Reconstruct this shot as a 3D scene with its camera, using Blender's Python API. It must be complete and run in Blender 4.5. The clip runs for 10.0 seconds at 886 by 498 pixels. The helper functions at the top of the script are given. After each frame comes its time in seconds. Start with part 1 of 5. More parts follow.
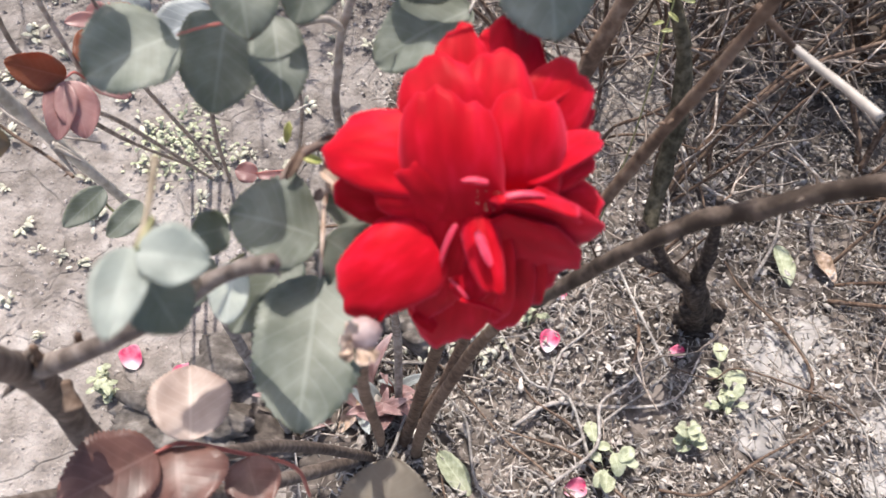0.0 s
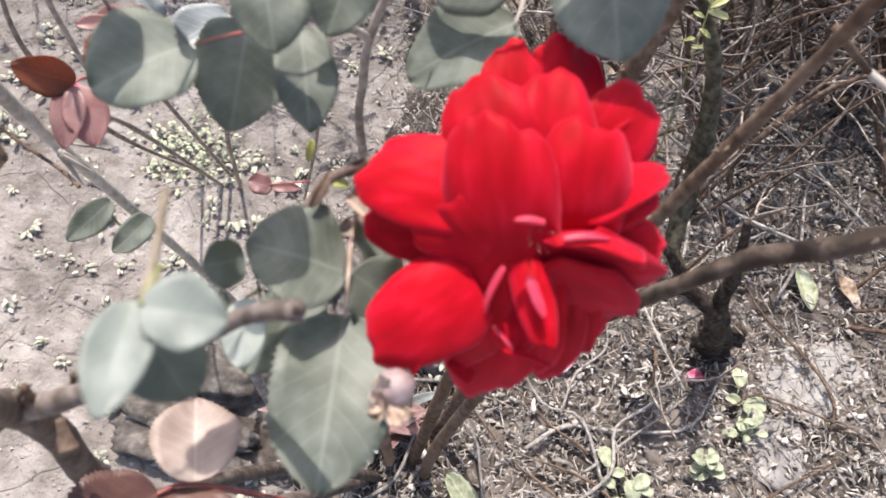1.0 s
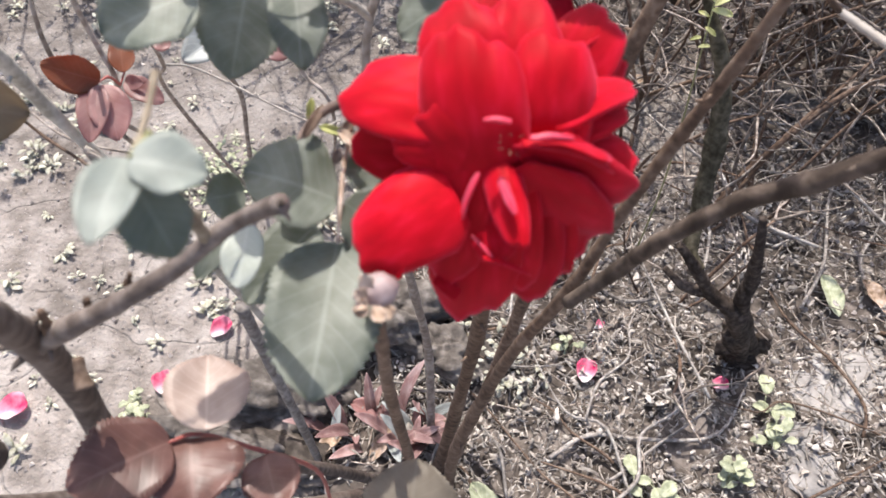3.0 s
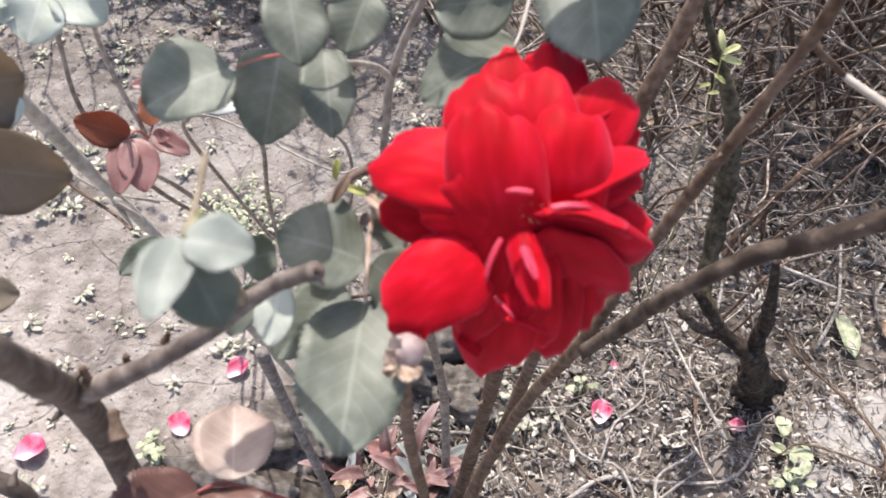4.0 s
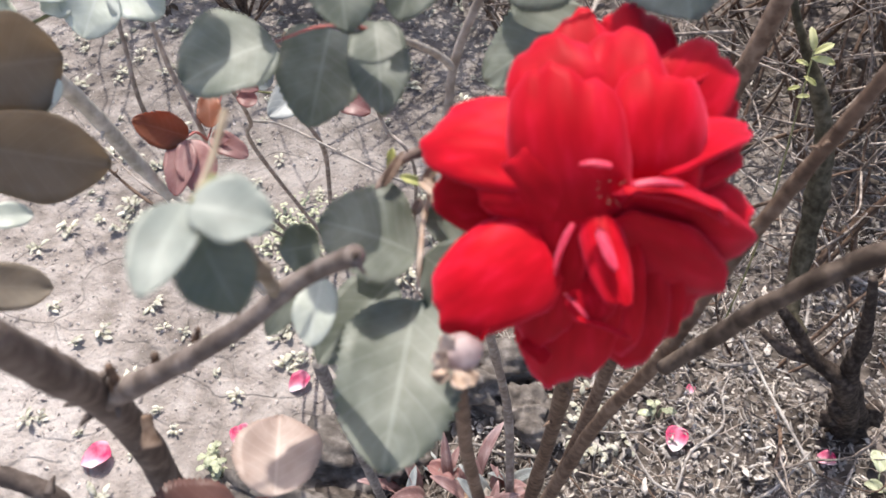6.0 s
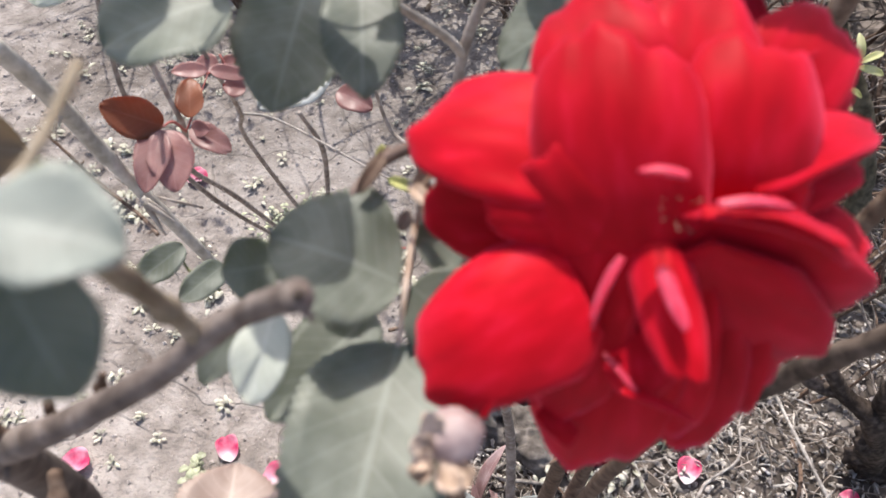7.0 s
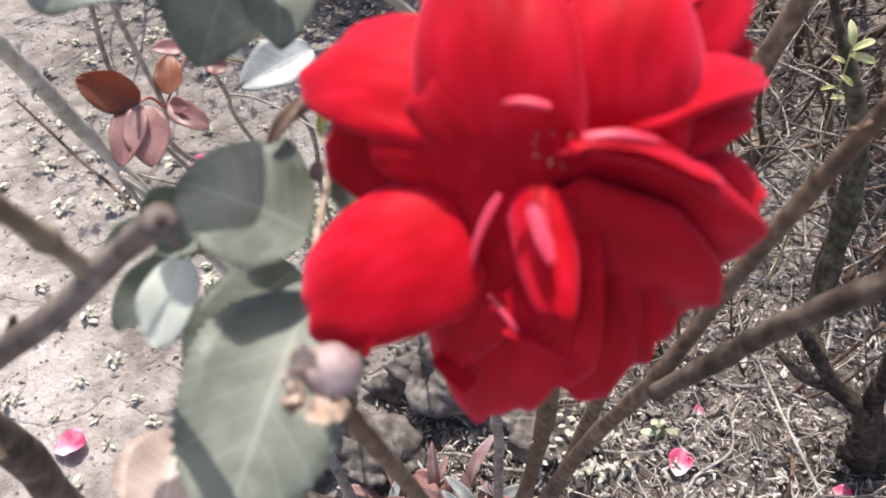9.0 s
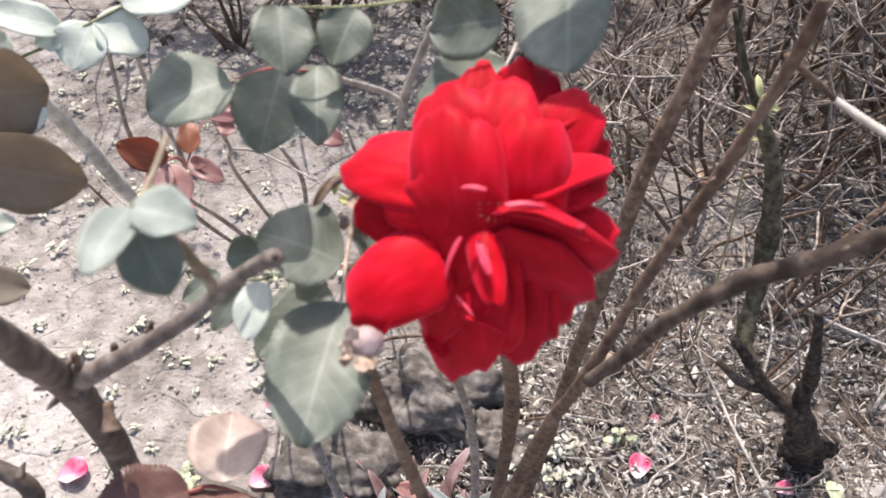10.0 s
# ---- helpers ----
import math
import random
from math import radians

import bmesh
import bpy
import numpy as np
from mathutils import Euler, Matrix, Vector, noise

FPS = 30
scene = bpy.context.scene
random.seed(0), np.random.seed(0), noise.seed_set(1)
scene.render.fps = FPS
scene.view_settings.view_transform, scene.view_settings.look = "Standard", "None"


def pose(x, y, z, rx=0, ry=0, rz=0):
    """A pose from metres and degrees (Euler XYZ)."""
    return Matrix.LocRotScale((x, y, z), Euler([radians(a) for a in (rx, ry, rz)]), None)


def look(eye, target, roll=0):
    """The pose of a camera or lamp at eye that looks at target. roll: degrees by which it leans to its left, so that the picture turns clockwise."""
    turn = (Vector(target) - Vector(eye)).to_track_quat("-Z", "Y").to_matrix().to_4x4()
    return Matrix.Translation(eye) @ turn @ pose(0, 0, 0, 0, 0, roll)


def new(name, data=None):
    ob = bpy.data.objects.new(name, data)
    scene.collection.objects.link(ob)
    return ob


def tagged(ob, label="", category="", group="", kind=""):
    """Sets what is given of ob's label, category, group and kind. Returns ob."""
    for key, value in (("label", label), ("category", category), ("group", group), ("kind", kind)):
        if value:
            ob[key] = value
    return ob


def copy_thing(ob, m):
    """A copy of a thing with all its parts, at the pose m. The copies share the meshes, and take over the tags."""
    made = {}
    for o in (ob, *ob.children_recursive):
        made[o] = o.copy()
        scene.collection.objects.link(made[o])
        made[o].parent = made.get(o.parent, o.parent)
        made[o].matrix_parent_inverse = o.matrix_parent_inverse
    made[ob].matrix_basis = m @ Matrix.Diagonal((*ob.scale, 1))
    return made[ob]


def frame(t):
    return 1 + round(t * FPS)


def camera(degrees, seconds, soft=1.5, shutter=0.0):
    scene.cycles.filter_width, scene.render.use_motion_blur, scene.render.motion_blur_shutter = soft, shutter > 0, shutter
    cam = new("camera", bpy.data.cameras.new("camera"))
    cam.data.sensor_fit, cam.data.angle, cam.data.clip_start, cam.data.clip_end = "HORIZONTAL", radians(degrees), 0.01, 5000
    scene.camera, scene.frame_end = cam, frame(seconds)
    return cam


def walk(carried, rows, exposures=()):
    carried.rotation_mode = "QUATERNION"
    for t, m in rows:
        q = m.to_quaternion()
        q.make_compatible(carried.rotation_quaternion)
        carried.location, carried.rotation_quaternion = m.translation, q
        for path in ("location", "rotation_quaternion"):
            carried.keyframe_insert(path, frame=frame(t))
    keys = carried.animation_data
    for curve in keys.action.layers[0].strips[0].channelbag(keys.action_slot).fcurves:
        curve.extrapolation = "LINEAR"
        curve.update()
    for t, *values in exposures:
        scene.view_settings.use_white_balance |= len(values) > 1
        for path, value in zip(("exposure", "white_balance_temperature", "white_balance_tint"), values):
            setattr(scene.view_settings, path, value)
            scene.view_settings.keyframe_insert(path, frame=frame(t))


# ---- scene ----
cam = camera(62.1, 10.0, soft=1.7)
PATH = [
    (0, (0.076, 0.118, 1.0), (0.054, 1.238, -0.657), 7.8),
    (0.5, (0.066, 0.133, 0.985), (0.021, 1.266, -0.663), 7.3),
    (1, (0.064, 0.139, 0.983), (0.02, 1.274, -0.663), 8.4),
    (1.5, (0.077, 0.139, 0.978), (0.012, 1.281, -0.663), 6.7),
    (2, (0.078, 0.128, 0.973), (-0.05, 1.31, -0.635), 3.9),
    (3.5, (0.086, 0.102, 0.975), (-0.064, 1.322, -0.604), 3.2),
    (4, (0.08, 0.104, 0.987), (-0.105, 1.375, -0.546), 2.1),
    (4.5, (0.087, 0.102, 0.985), (-0.081, 1.368, -0.554), 1.9),
    (5, (0.097, 0.106, 0.981), (-0.073, 1.38, -0.551), 2.0),
    (5.5, (0.096, 0.108, 0.97), (-0.062, 1.355, -0.585), 2.3),
    (6, (0.08, 0.117, 0.958), (-0.292, 1.392, -0.537), -3.3),
    (7.5, (0.071, 0.168, 0.91), (-0.323, 1.448, -0.575), -1.5),
    (8, (0.073, 0.168, 0.913), (-0.338, 1.431, -0.582), -1.8),
    (8.5, (0.087, 0.165, 0.912), (-0.347, 1.413, -0.589), -2.2),
    (9, (0.096, 0.157, 0.912), (-0.328, 1.42, -0.58), -2.0),
    (9.5, (0.1, 0.142, 0.94), (-0.288, 1.463, -0.511), -0.6),
    (10, (0.113, 0.093, 0.981), (-0.255, 1.437, -0.454), -1.2),
]

walk(cam, [(t, look(eye, target, roll)) for t, eye, target, roll in PATH], exposures=[(0.0, 0.18), (2.2, 0.18), (4.5, 0.23), (5.5, 0.22), (6.2, 0.15), (8.0, 0.06), (9.0, 0.18), (9.7, 0.28), (10.0, 0.30)])
cam.data.dof.use_dof, cam.data.dof.focus_distance, cam.data.dof.aperture_fstop = True, 1.0, 18.0

# ---------------------------------------------------------------- light
SUN = Vector((-0.16, 0.36, 0.92)).normalized()
world = bpy.data.worlds.new("world")
scene.world = world
world.use_nodes = True
wn, wl = world.node_tree.nodes, world.node_tree.links
sky = wn.new("ShaderNodeTexSky")
sky.sky_type, sky.sun_disc = "NISHITA", False
sky.air_density, sky.dust_density, sky.ozone_density = 0.8, 3.2, 0.7
sky.sun_elevation, sky.sun_rotation = math.asin(SUN.z), math.atan2(SUN.x, SUN.y)
wl.new(sky.outputs[0], wn["Background"].inputs[0])
wn["Background"].inputs[1].default_value = 0.225
sun = new("sun", bpy.data.lights.new("sun", "SUN"))
sun.data.energy, sun.data.angle, sun.data.color = 5.0, radians(0.53), (1.0, 0.945, 0.875)
sun.matrix_world = look(SUN * 5, (0, 0, 0))


# ---------------------------------------------------------------- materials
def material(name, colours, rough=0.6, scale=40.0, bump=0.2, bump_scale=None, spec=0.4, translucent=0.0, glow=None, sheen=0.0, sheen_tint=(1, 1, 1), veins=0.0, coords="Object", stretch=None, vary=0.15, island=False, stains=0.3):
    """A two-scale noise between colours, fine relief, and optionally light passing through a thin leaf, and leaf veins along its uv."""
    m = bpy.data.materials.new(name)
    m.use_nodes = True
    n, l = m.node_tree.nodes, m.node_tree.links
    bsdf = n["Principled BSDF"]
    tc = n.new("ShaderNodeTexCoord")
    co = tc.outputs[coords]
    if stretch:
        mp = n.new("ShaderNodeMapping")
        mp.inputs["Scale"].default_value = stretch
        l.new(co, mp.inputs["Vector"])
        co = mp.outputs[0]
    fine = n.new("ShaderNodeTexNoise")
    fine.inputs["Scale"].default_value, fine.inputs["Detail"].default_value = scale, 6
    l.new(co, fine.inputs["Vector"])
    coarse = n.new("ShaderNodeTexNoise")
    coarse.inputs["Scale"].default_value, coarse.inputs["Detail"].default_value = scale * 0.13, 3
    l.new(co, coarse.inputs["Vector"])
    ramp = n.new("ShaderNodeValToRGB")
    el = ramp.color_ramp.elements
    el[0].color, el[1].color = (*colours[0], 1), (*colours[-1], 1)
    el[0].position, el[1].position = 0.3, 0.7
    for k, c in enumerate(colours[1:-1]):
        el.new(0.3 + 0.4 * (k + 1) / (len(colours) - 1)).color = (*c, 1)
    mix = n.new("ShaderNodeMath")
    mix.operation = "MULTIPLY_ADD"
    l.new(coarse.outputs[0], mix.inputs[0])
    mix.inputs[1].default_value = stains * 2
    sub = n.new("ShaderNodeMath")
    sub.operation = "MULTIPLY_ADD"
    l.new(fine.outputs[0], sub.inputs[0])
    sub.inputs[1].default_value, sub.inputs[2].default_value = 1.0, -stains
    l.new(sub.outputs[0], mix.inputs[2])
    l.new(mix.outputs[0], ramp.inputs[0])
    hsv = n.new("ShaderNodeHueSaturation")
    if island:
        rnd = n.new("ShaderNodeNewGeometry").outputs["Random Per Island"]
    else:
        rnd = n.new("ShaderNodeObjectInfo").outputs["Random"]
    span = n.new("ShaderNodeMapRange")
    span.inputs["To Min"].default_value, span.inputs["To Max"].default_value = 1 - vary, 1 + vary
    l.new(rnd, span.inputs[0])
    l.new(span.outputs[0], hsv.inputs["Value"])
    l.new(ramp.outputs[0], hsv.inputs["Color"])
    colour = hsv.outputs[0]
    height = fine.outputs[0]
    if veins:
        uv = n.new("ShaderNodeSeparateXYZ")
        l.new(tc.outputs["UV"], uv.inputs[0])

        def op(kind, a, b):
            q = n.new("ShaderNodeMath")
            q.operation = kind
            for k, v in enumerate((a, b)):
                if isinstance(v, (int, float)):
                    q.inputs[k].default_value = v
                elif v is not None:
                    l.new(v, q.inputs[k])
            return q.outputs[0]
        across = op("ABSOLUTE", op("SUBTRACT", uv.outputs[1], 0.5), None)
        wave = op("SINE", op("MULTIPLY", op("SUBTRACT", uv.outputs[0], op("MULTIPLY", across, 0.55)), 50.0), None)
        side = op("GREATER_THAN", wave, 0.93)
        rib = op("LESS_THAN", across, 0.022)
        line = op("MAXIMUM", op("MULTIPLY", side, 0.55), rib)
        tint = n.new("ShaderNodeMix")
        tint.data_type = "RGBA"
        l.new(op("MULTIPLY", line, veins), tint.inputs["Factor"])
        l.new(colour, tint.inputs["A"])
        tint.inputs["B"].default_value = (*(min(1, c * 1.5 + 0.06) for c in colours[-1]), 1)
        colour = tint.outputs["Result"]
        height = op("SUBTRACT", op("MULTIPLY", height, 0.5), op("MULTIPLY", op("MAXIMUM", line, op("MULTIPLY", wave, 0.15)), 0.3))
    l.new(colour, bsdf.inputs["Base Color"])
    bsdf.inputs["Roughness"].default_value = rough
    bsdf.inputs["Specular IOR Level"].default_value = spec
    bsdf.inputs["Sheen Weight"].default_value = sheen
    bsdf.inputs["Sheen Tint"].default_value = (*sheen_tint, 1)
    b = n.new("ShaderNodeBump")
    b.inputs["Strength"].default_value, b.inputs["Distance"].default_value = bump, 0.002
    if bump_scale:
        bn = n.new("ShaderNodeTexNoise")
        bn.inputs["Scale"].default_value, bn.inputs["Detail"].default_value = bump_scale, 8
        l.new(co, bn.inputs["Vector"])
        height = bn.outputs[0]
    l.new(height, b.inputs["Height"])
    l.new(b.outputs[0], bsdf.inputs["Normal"])
    if translucent:
        tr = n.new("ShaderNodeBsdfTranslucent")
        if glow:
            tr.inputs[0].default_value = (*glow, 1)
        else:
            l.new(colour, tr.inputs[0])
        ms = n.new("ShaderNodeMixShader")
        ms.inputs[0].default_value = translucent
        l.new(bsdf.outputs[0], ms.inputs[1])
        l.new(tr.outputs[0], ms.inputs[2])
        l.new(ms.outputs[0], n["Material Output"].inputs[0])
    return m


M_PETAL = material("rose_petal", [(0.37, 0.0019, 0.0065), (0.47, 0.0031, 0.0115), (0.575, 0.008, 0.028)], 0.5, 1.0, 0.05, spec=0.07, translucent=0.06, glow=(0.95, 0.008, 0.035), coords="UV", stretch=(3, 6, 1), vary=0.10, sheen=0.55, sheen_tint=(1.0, 0.12, 0.24))
# paler pink that stands for sun highlights on the petals
M_PETAL_GLINT = material("rose_petal_glint", [(0.54, 0.012, 0.035), (0.62, 0.040, 0.085), (0.72, 0.13, 0.20)], 0.40, 1.0, 0.05, spec=0.3, translucent=0.1, glow=(0.80, 0.05, 0.08), coords="UV", stretch=(2, 14, 1), vary=0.06)
M_LEAF = material("rose_leaf", [(0.132, 0.147, 0.117), (0.193, 0.210, 0.174), (0.27, 0.287, 0.245)], 0.5, 120, 0.25, spec=0.5, translucent=0.36, glow=(0.30, 0.34, 0.09), veins=0.34, vary=0.12)
M_LEAF_PALE = material("glaucous_leaf", [(0.205, 0.225, 0.20), (0.265, 0.29, 0.258), (0.325, 0.352, 0.315)], 0.48, 120, 0.25, spec=0.45, translucent=0.25, glow=(0.3, 0.34, 0.2), veins=0.22, vary=0.1)
M_CANE_PALE = material("pale_green_cane", [(0.32, 0.295, 0.245), (0.47, 0.435, 0.375), (0.60, 0.56, 0.50)], 0.55, 140, 0.3, spec=0.4)
M_CANE_BROWN = material("pale_brown_cane", [(0.17, 0.135, 0.11), (0.28, 0.235, 0.20), (0.42, 0.365, 0.325)], 0.65, 140, 0.4, spec=0.3)
M_BARK_OLIVE = material("mossy_bark", [(0.032, 0.027, 0.017), (0.07, 0.06, 0.04), (0.13, 0.112, 0.08)], 0.85, 120, 0.8, spec=0.15)
M_BARK_TAN = material("tan_bark", [(0.15, 0.115, 0.075), (0.26, 0.21, 0.15), (0.38, 0.32, 0.25)], 0.65, 140, 0.4, spec=0.3)
# whitish young leaves; also one older leaflet with sun gloss in its colour
M_LEAF_YOUNG_OR_LIT = material("young_or_sunlit_leaf", [(0.52, 0.55, 0.47), (0.61, 0.64, 0.56), (0.68, 0.71, 0.64)], 0.45, 120, 0.25, spec=0.5, translucent=0.3, glow=(0.48, 0.54, 0.38), veins=0.25)
M_LEAF_PINK = material("pinkish_leaf", [(0.33, 0.245, 0.205), (0.42, 0.325, 0.275), (0.50, 0.40, 0.345)], 0.45, 90, 0.3, spec=0.5, translucent=0.25, glow=(0.5, 0.25, 0.14), veins=0.25)
M_LEAF_MAROON = material("maroon_leaf", [(0.09, 0.045, 0.035), (0.15, 0.07, 0.055), (0.20, 0.10, 0.08)], 0.42, 90, 0.3, spec=0.55, translucent=0.25, glow=(0.35, 0.10, 0.05), veins=0.25)
M_LEAF_BROWN = material("brownish_leaf", [(0.21, 0.18, 0.145), (0.27, 0.235, 0.19), (0.32, 0.28, 0.225)], 0.5, 110, 0.3, spec=0.4, translucent=0.5, glow=(0.46, 0.36, 0.23), veins=0.25)
M_LEAF_RED = material("red_leaf", [(0.25, 0.125, 0.115), (0.33, 0.175, 0.165), (0.39, 0.23, 0.215)], 0.4, 90, 0.3, spec=0.5, translucent=0.35, glow=(0.55, 0.10, 0.03), veins=0.25)
M_HUMUS = material("dark_humus", [(0.045, 0.037, 0.032), (0.10, 0.083, 0.072), (0.21, 0.178, 0.158)], 0.9, 60, 1.0, spec=0.15, stains=0.4, vary=0.0)
M_DEADLEAF = material("withered_leaf", [(0.04, 0.029, 0.022), (0.08, 0.059, 0.045), (0.14, 0.108, 0.085)], 0.75, 90, 0.3, island=True, vary=0.4)
M_SPRIG = material("sprig_leaf", [(0.42, 0.42, 0.12), (0.56, 0.55, 0.24), (0.66, 0.64, 0.36)], 0.5, 90, 0.2, translucent=0.3, veins=0.25)
M_CRUMB = material("soil_crumb", [(0.26, 0.225, 0.205), (0.38, 0.335, 0.31), (0.48, 0.435, 0.405)], 0.9, 90, 0.4, spec=0.15, island=True, vary=0.3)
M_DRYBROWN = material("dry_brown", [(0.07, 0.045, 0.035), (0.15, 0.10, 0.08), (0.28, 0.20, 0.16)], 0.7, 140, 0.4)
M_TUFT = material("tuft_leaf", [(0.24, 0.13, 0.125), (0.34, 0.21, 0.20), (0.46, 0.34, 0.33)], 0.45, 60, 0.3, spec=0.5, translucent=0.2, glow=(0.5, 0.14, 0.08), veins=0.25, vary=0.3)
M_RUST = material("rust_leaf", [(0.16, 0.06, 0.03), (0.24, 0.09, 0.045), (0.32, 0.14, 0.08)], 0.45, 60, 0.3, spec=0.5, translucent=0.4, glow=(0.60, 0.16, 0.04), veins=0.25)
M_LEAF_SILVER = material("silvery_leaf", [(0.26, 0.28, 0.27), (0.36, 0.38, 0.37), (0.46, 0.48, 0.47)], 0.4, 60, 0.5, spec=0.5, translucent=0.2, veins=0.25)
M_BARK = material("rose_bark", [(0.068, 0.041, 0.028), (0.135, 0.087, 0.061), (0.22, 0.156, 0.117)], 0.7, 160, 0.6, spec=0.3)
M_BARK_DEEP = material("deep_brown_bark", [(0.026, 0.018, 0.013), (0.055, 0.039, 0.030), (0.15, 0.113, 0.09)], 0.75, 85, 0.7, spec=0.25)
M_BARK_BROWN = material("thick_cane_bark", [(0.055, 0.040, 0.033), (0.105, 0.080, 0.067), (0.180, 0.145, 0.125)], 0.7, 130, 0.6, spec=0.3)
M_BARK_DARK = material("old_dark_bark", [(0.026, 0.019, 0.015), (0.058, 0.044, 0.036), (0.12, 0.093, 0.078)], 0.85, 150, 1.0, spec=0.15)
M_BARK_MID = material("weathered_bark", [(0.090, 0.068, 0.057), (0.17, 0.133, 0.114), (0.30, 0.25, 0.222)], 0.7, 140, 0.5, spec=0.3)
M_BARK_GREY = material("grey_bark", [(0.16, 0.14, 0.125), (0.28, 0.25, 0.23), (0.42, 0.39, 0.36)], 0.75, 160, 0.5, spec=0.25, vary=0.3)
M_GREEN = material("green_shoot", [(0.14, 0.15, 0.06), (0.22, 0.22, 0.10), (0.30, 0.27, 0.15)], 0.5, 120, 0.2, spec=0.4)
M_REDSTALK = material("red_stalk", [(0.30, 0.07, 0.06), (0.42, 0.13, 0.10)], 0.45, 120, 0.2, spec=0.5)
M_PALEWOOD = material("peeled_wood", [(0.32, 0.275, 0.235), (0.50, 0.45, 0.40)], 0.6, 120, 0.3)
M_BUD = material("withered_bud", [(0.20, 0.13, 0.13), (0.36, 0.27, 0.26), (0.46, 0.38, 0.36)], 0.6, 120, 0.3)
M_SEPAL = material("dry_sepal", [(0.20, 0.13, 0.08), (0.42, 0.30, 0.22), (0.62, 0.50, 0.42)], 0.7, 140, 0.4)
M_YELLOW = material("yellow_green_bud", [(0.30, 0.33, 0.08), (0.48, 0.46, 0.16)], 0.5, 140, 0.2)
M_FALLEN = material("fallen_petal", [(0.60, 0.018, 0.12), (0.76, 0.32, 0.43), (0.88, 0.84, 0.84)], 0.5, 30, 0.2, translucent=0.3, sheen=0.2, stains=0.6)
M_WEED = material("small_weed", [(0.32, 0.31, 0.22), (0.52, 0.50, 0.41), (0.68, 0.66, 0.58)], 0.7, 150, 0.3, translucent=0.15, vary=0.25)
M_BROAD = material("pale_green_weed", [(0.30, 0.32, 0.20), (0.44, 0.46, 0.31), (0.56, 0.57, 0.42)], 0.6, 120, 0.3, translucent=0.2, veins=0.25, vary=0.2)
M_STONE = material("stone", [(0.058, 0.048, 0.041), (0.12, 0.103, 0.091), (0.23, 0.205, 0.187)], 0.9, 60, 1.0, bump_scale=140)
M_SLAB = material("pale_slab", [(0.20, 0.185, 0.175), (0.29, 0.272, 0.262), (0.38, 0.362, 0.352)], 0.8, 30, 0.5, bump_scale=160)
M_LITTER = material("leaf_litter", [(0.20, 0.174, 0.153), (0.36, 0.322, 0.290), (0.52, 0.48, 0.442)], 0.75, 130, 0.3, island=True, vary=0.5)
M_TWIG = material("dry_twig", [(0.10, 0.076, 0.062), (0.22, 0.178, 0.15), (0.40, 0.345, 0.305)], 0.75, 120, 0.3, island=True, vary=0.6)


def soil():
    m = material("dry_soil", [(0.185, 0.160, 0.143), (0.300, 0.265, 0.242), (0.405, 0.366, 0.340)], 0.9, 26, 0.9, spec=0.15, stains=0.5, vary=0.0)
    n, l = m.node_tree.nodes, m.node_tree.links
    tc = n.new("ShaderNodeTexCoord")
    warp = n.new("ShaderNodeTexNoise")
    warp.inputs["Scale"].default_value = 9
    l.new(tc.outputs["Object"], warp.inputs["Vector"])
    shift = n.new("ShaderNodeVectorMath")
    shift.operation = "MULTIPLY_ADD"
    shift.inputs[1].default_value = (0.10, 0.10, 0.10)
    l.new(warp.outputs["Color"], shift.inputs[0])
    l.new(tc.outputs["Object"], shift.inputs[2])
    crack = n.new("ShaderNodeTexVoronoi")
    crack.feature = "DISTANCE_TO_EDGE"
    crack.inputs["Scale"].default_value = 6
    l.new(shift.outputs[0], crack.inputs["Vector"])
    deep = n.new("ShaderNodeMapRange")
    deep.inputs["From Max"].default_value = 0.02
    deep.inputs["To Min"].default_value = 0.45
    l.new(crack.outputs["Distance"], deep.inputs[0])
    grit = n.new("ShaderNodeTexNoise")
    grit.inputs["Scale"].default_value, grit.inputs["Detail"].default_value = 110, 10
    l.new(tc.outputs["Object"], grit.inputs["Vector"])
    add = n.new("ShaderNodeMath")
    add.operation = "MULTIPLY_ADD"
    l.new(grit.outputs[0], add.inputs[0])
    add.inputs[1].default_value = 1.6
    l.new(deep.outputs[0], add.inputs[2])
    # soil gets paler towards -x and -y, with a noisy transition
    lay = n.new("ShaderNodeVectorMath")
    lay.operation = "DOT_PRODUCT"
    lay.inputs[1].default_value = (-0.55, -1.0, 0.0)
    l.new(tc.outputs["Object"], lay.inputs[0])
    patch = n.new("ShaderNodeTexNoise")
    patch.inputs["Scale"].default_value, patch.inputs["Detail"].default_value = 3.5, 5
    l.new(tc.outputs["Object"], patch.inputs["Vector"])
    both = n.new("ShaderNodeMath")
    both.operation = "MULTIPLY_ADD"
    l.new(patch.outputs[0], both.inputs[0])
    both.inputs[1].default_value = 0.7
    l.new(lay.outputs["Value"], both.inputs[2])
    drift = n.new("ShaderNodeMapRange")
    drift.inputs["From Min"].default_value, drift.inputs["From Max"].default_value = -0.45, 0.15
    drift.inputs["To Min"].default_value, drift.inputs["To Max"].default_value = 0.74, 1.03
    l.new(both.outputs[0], drift.inputs[0])
    l.new(drift.outputs[0], n["Hue/Saturation/Value"].inputs["Value"])
    b = n["Bump"]
    b.inputs["Distance"].default_value = 0.006
    l.new(add.outputs[0], b.inputs["Height"])
    return m


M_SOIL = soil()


# ---------------------------------------------------------------- helpers
def V(p):
    return Vector(p)


def thing(name, at, label, category, group=""):
    e = new(name)
    e.empty_display_size = 0.02
    e.location = at
    return tagged(e, label, category, group)


def world_at(ob):
    p = Vector((0, 0, 0))
    while ob:
        p += ob.location
        ob = ob.parent
    return p


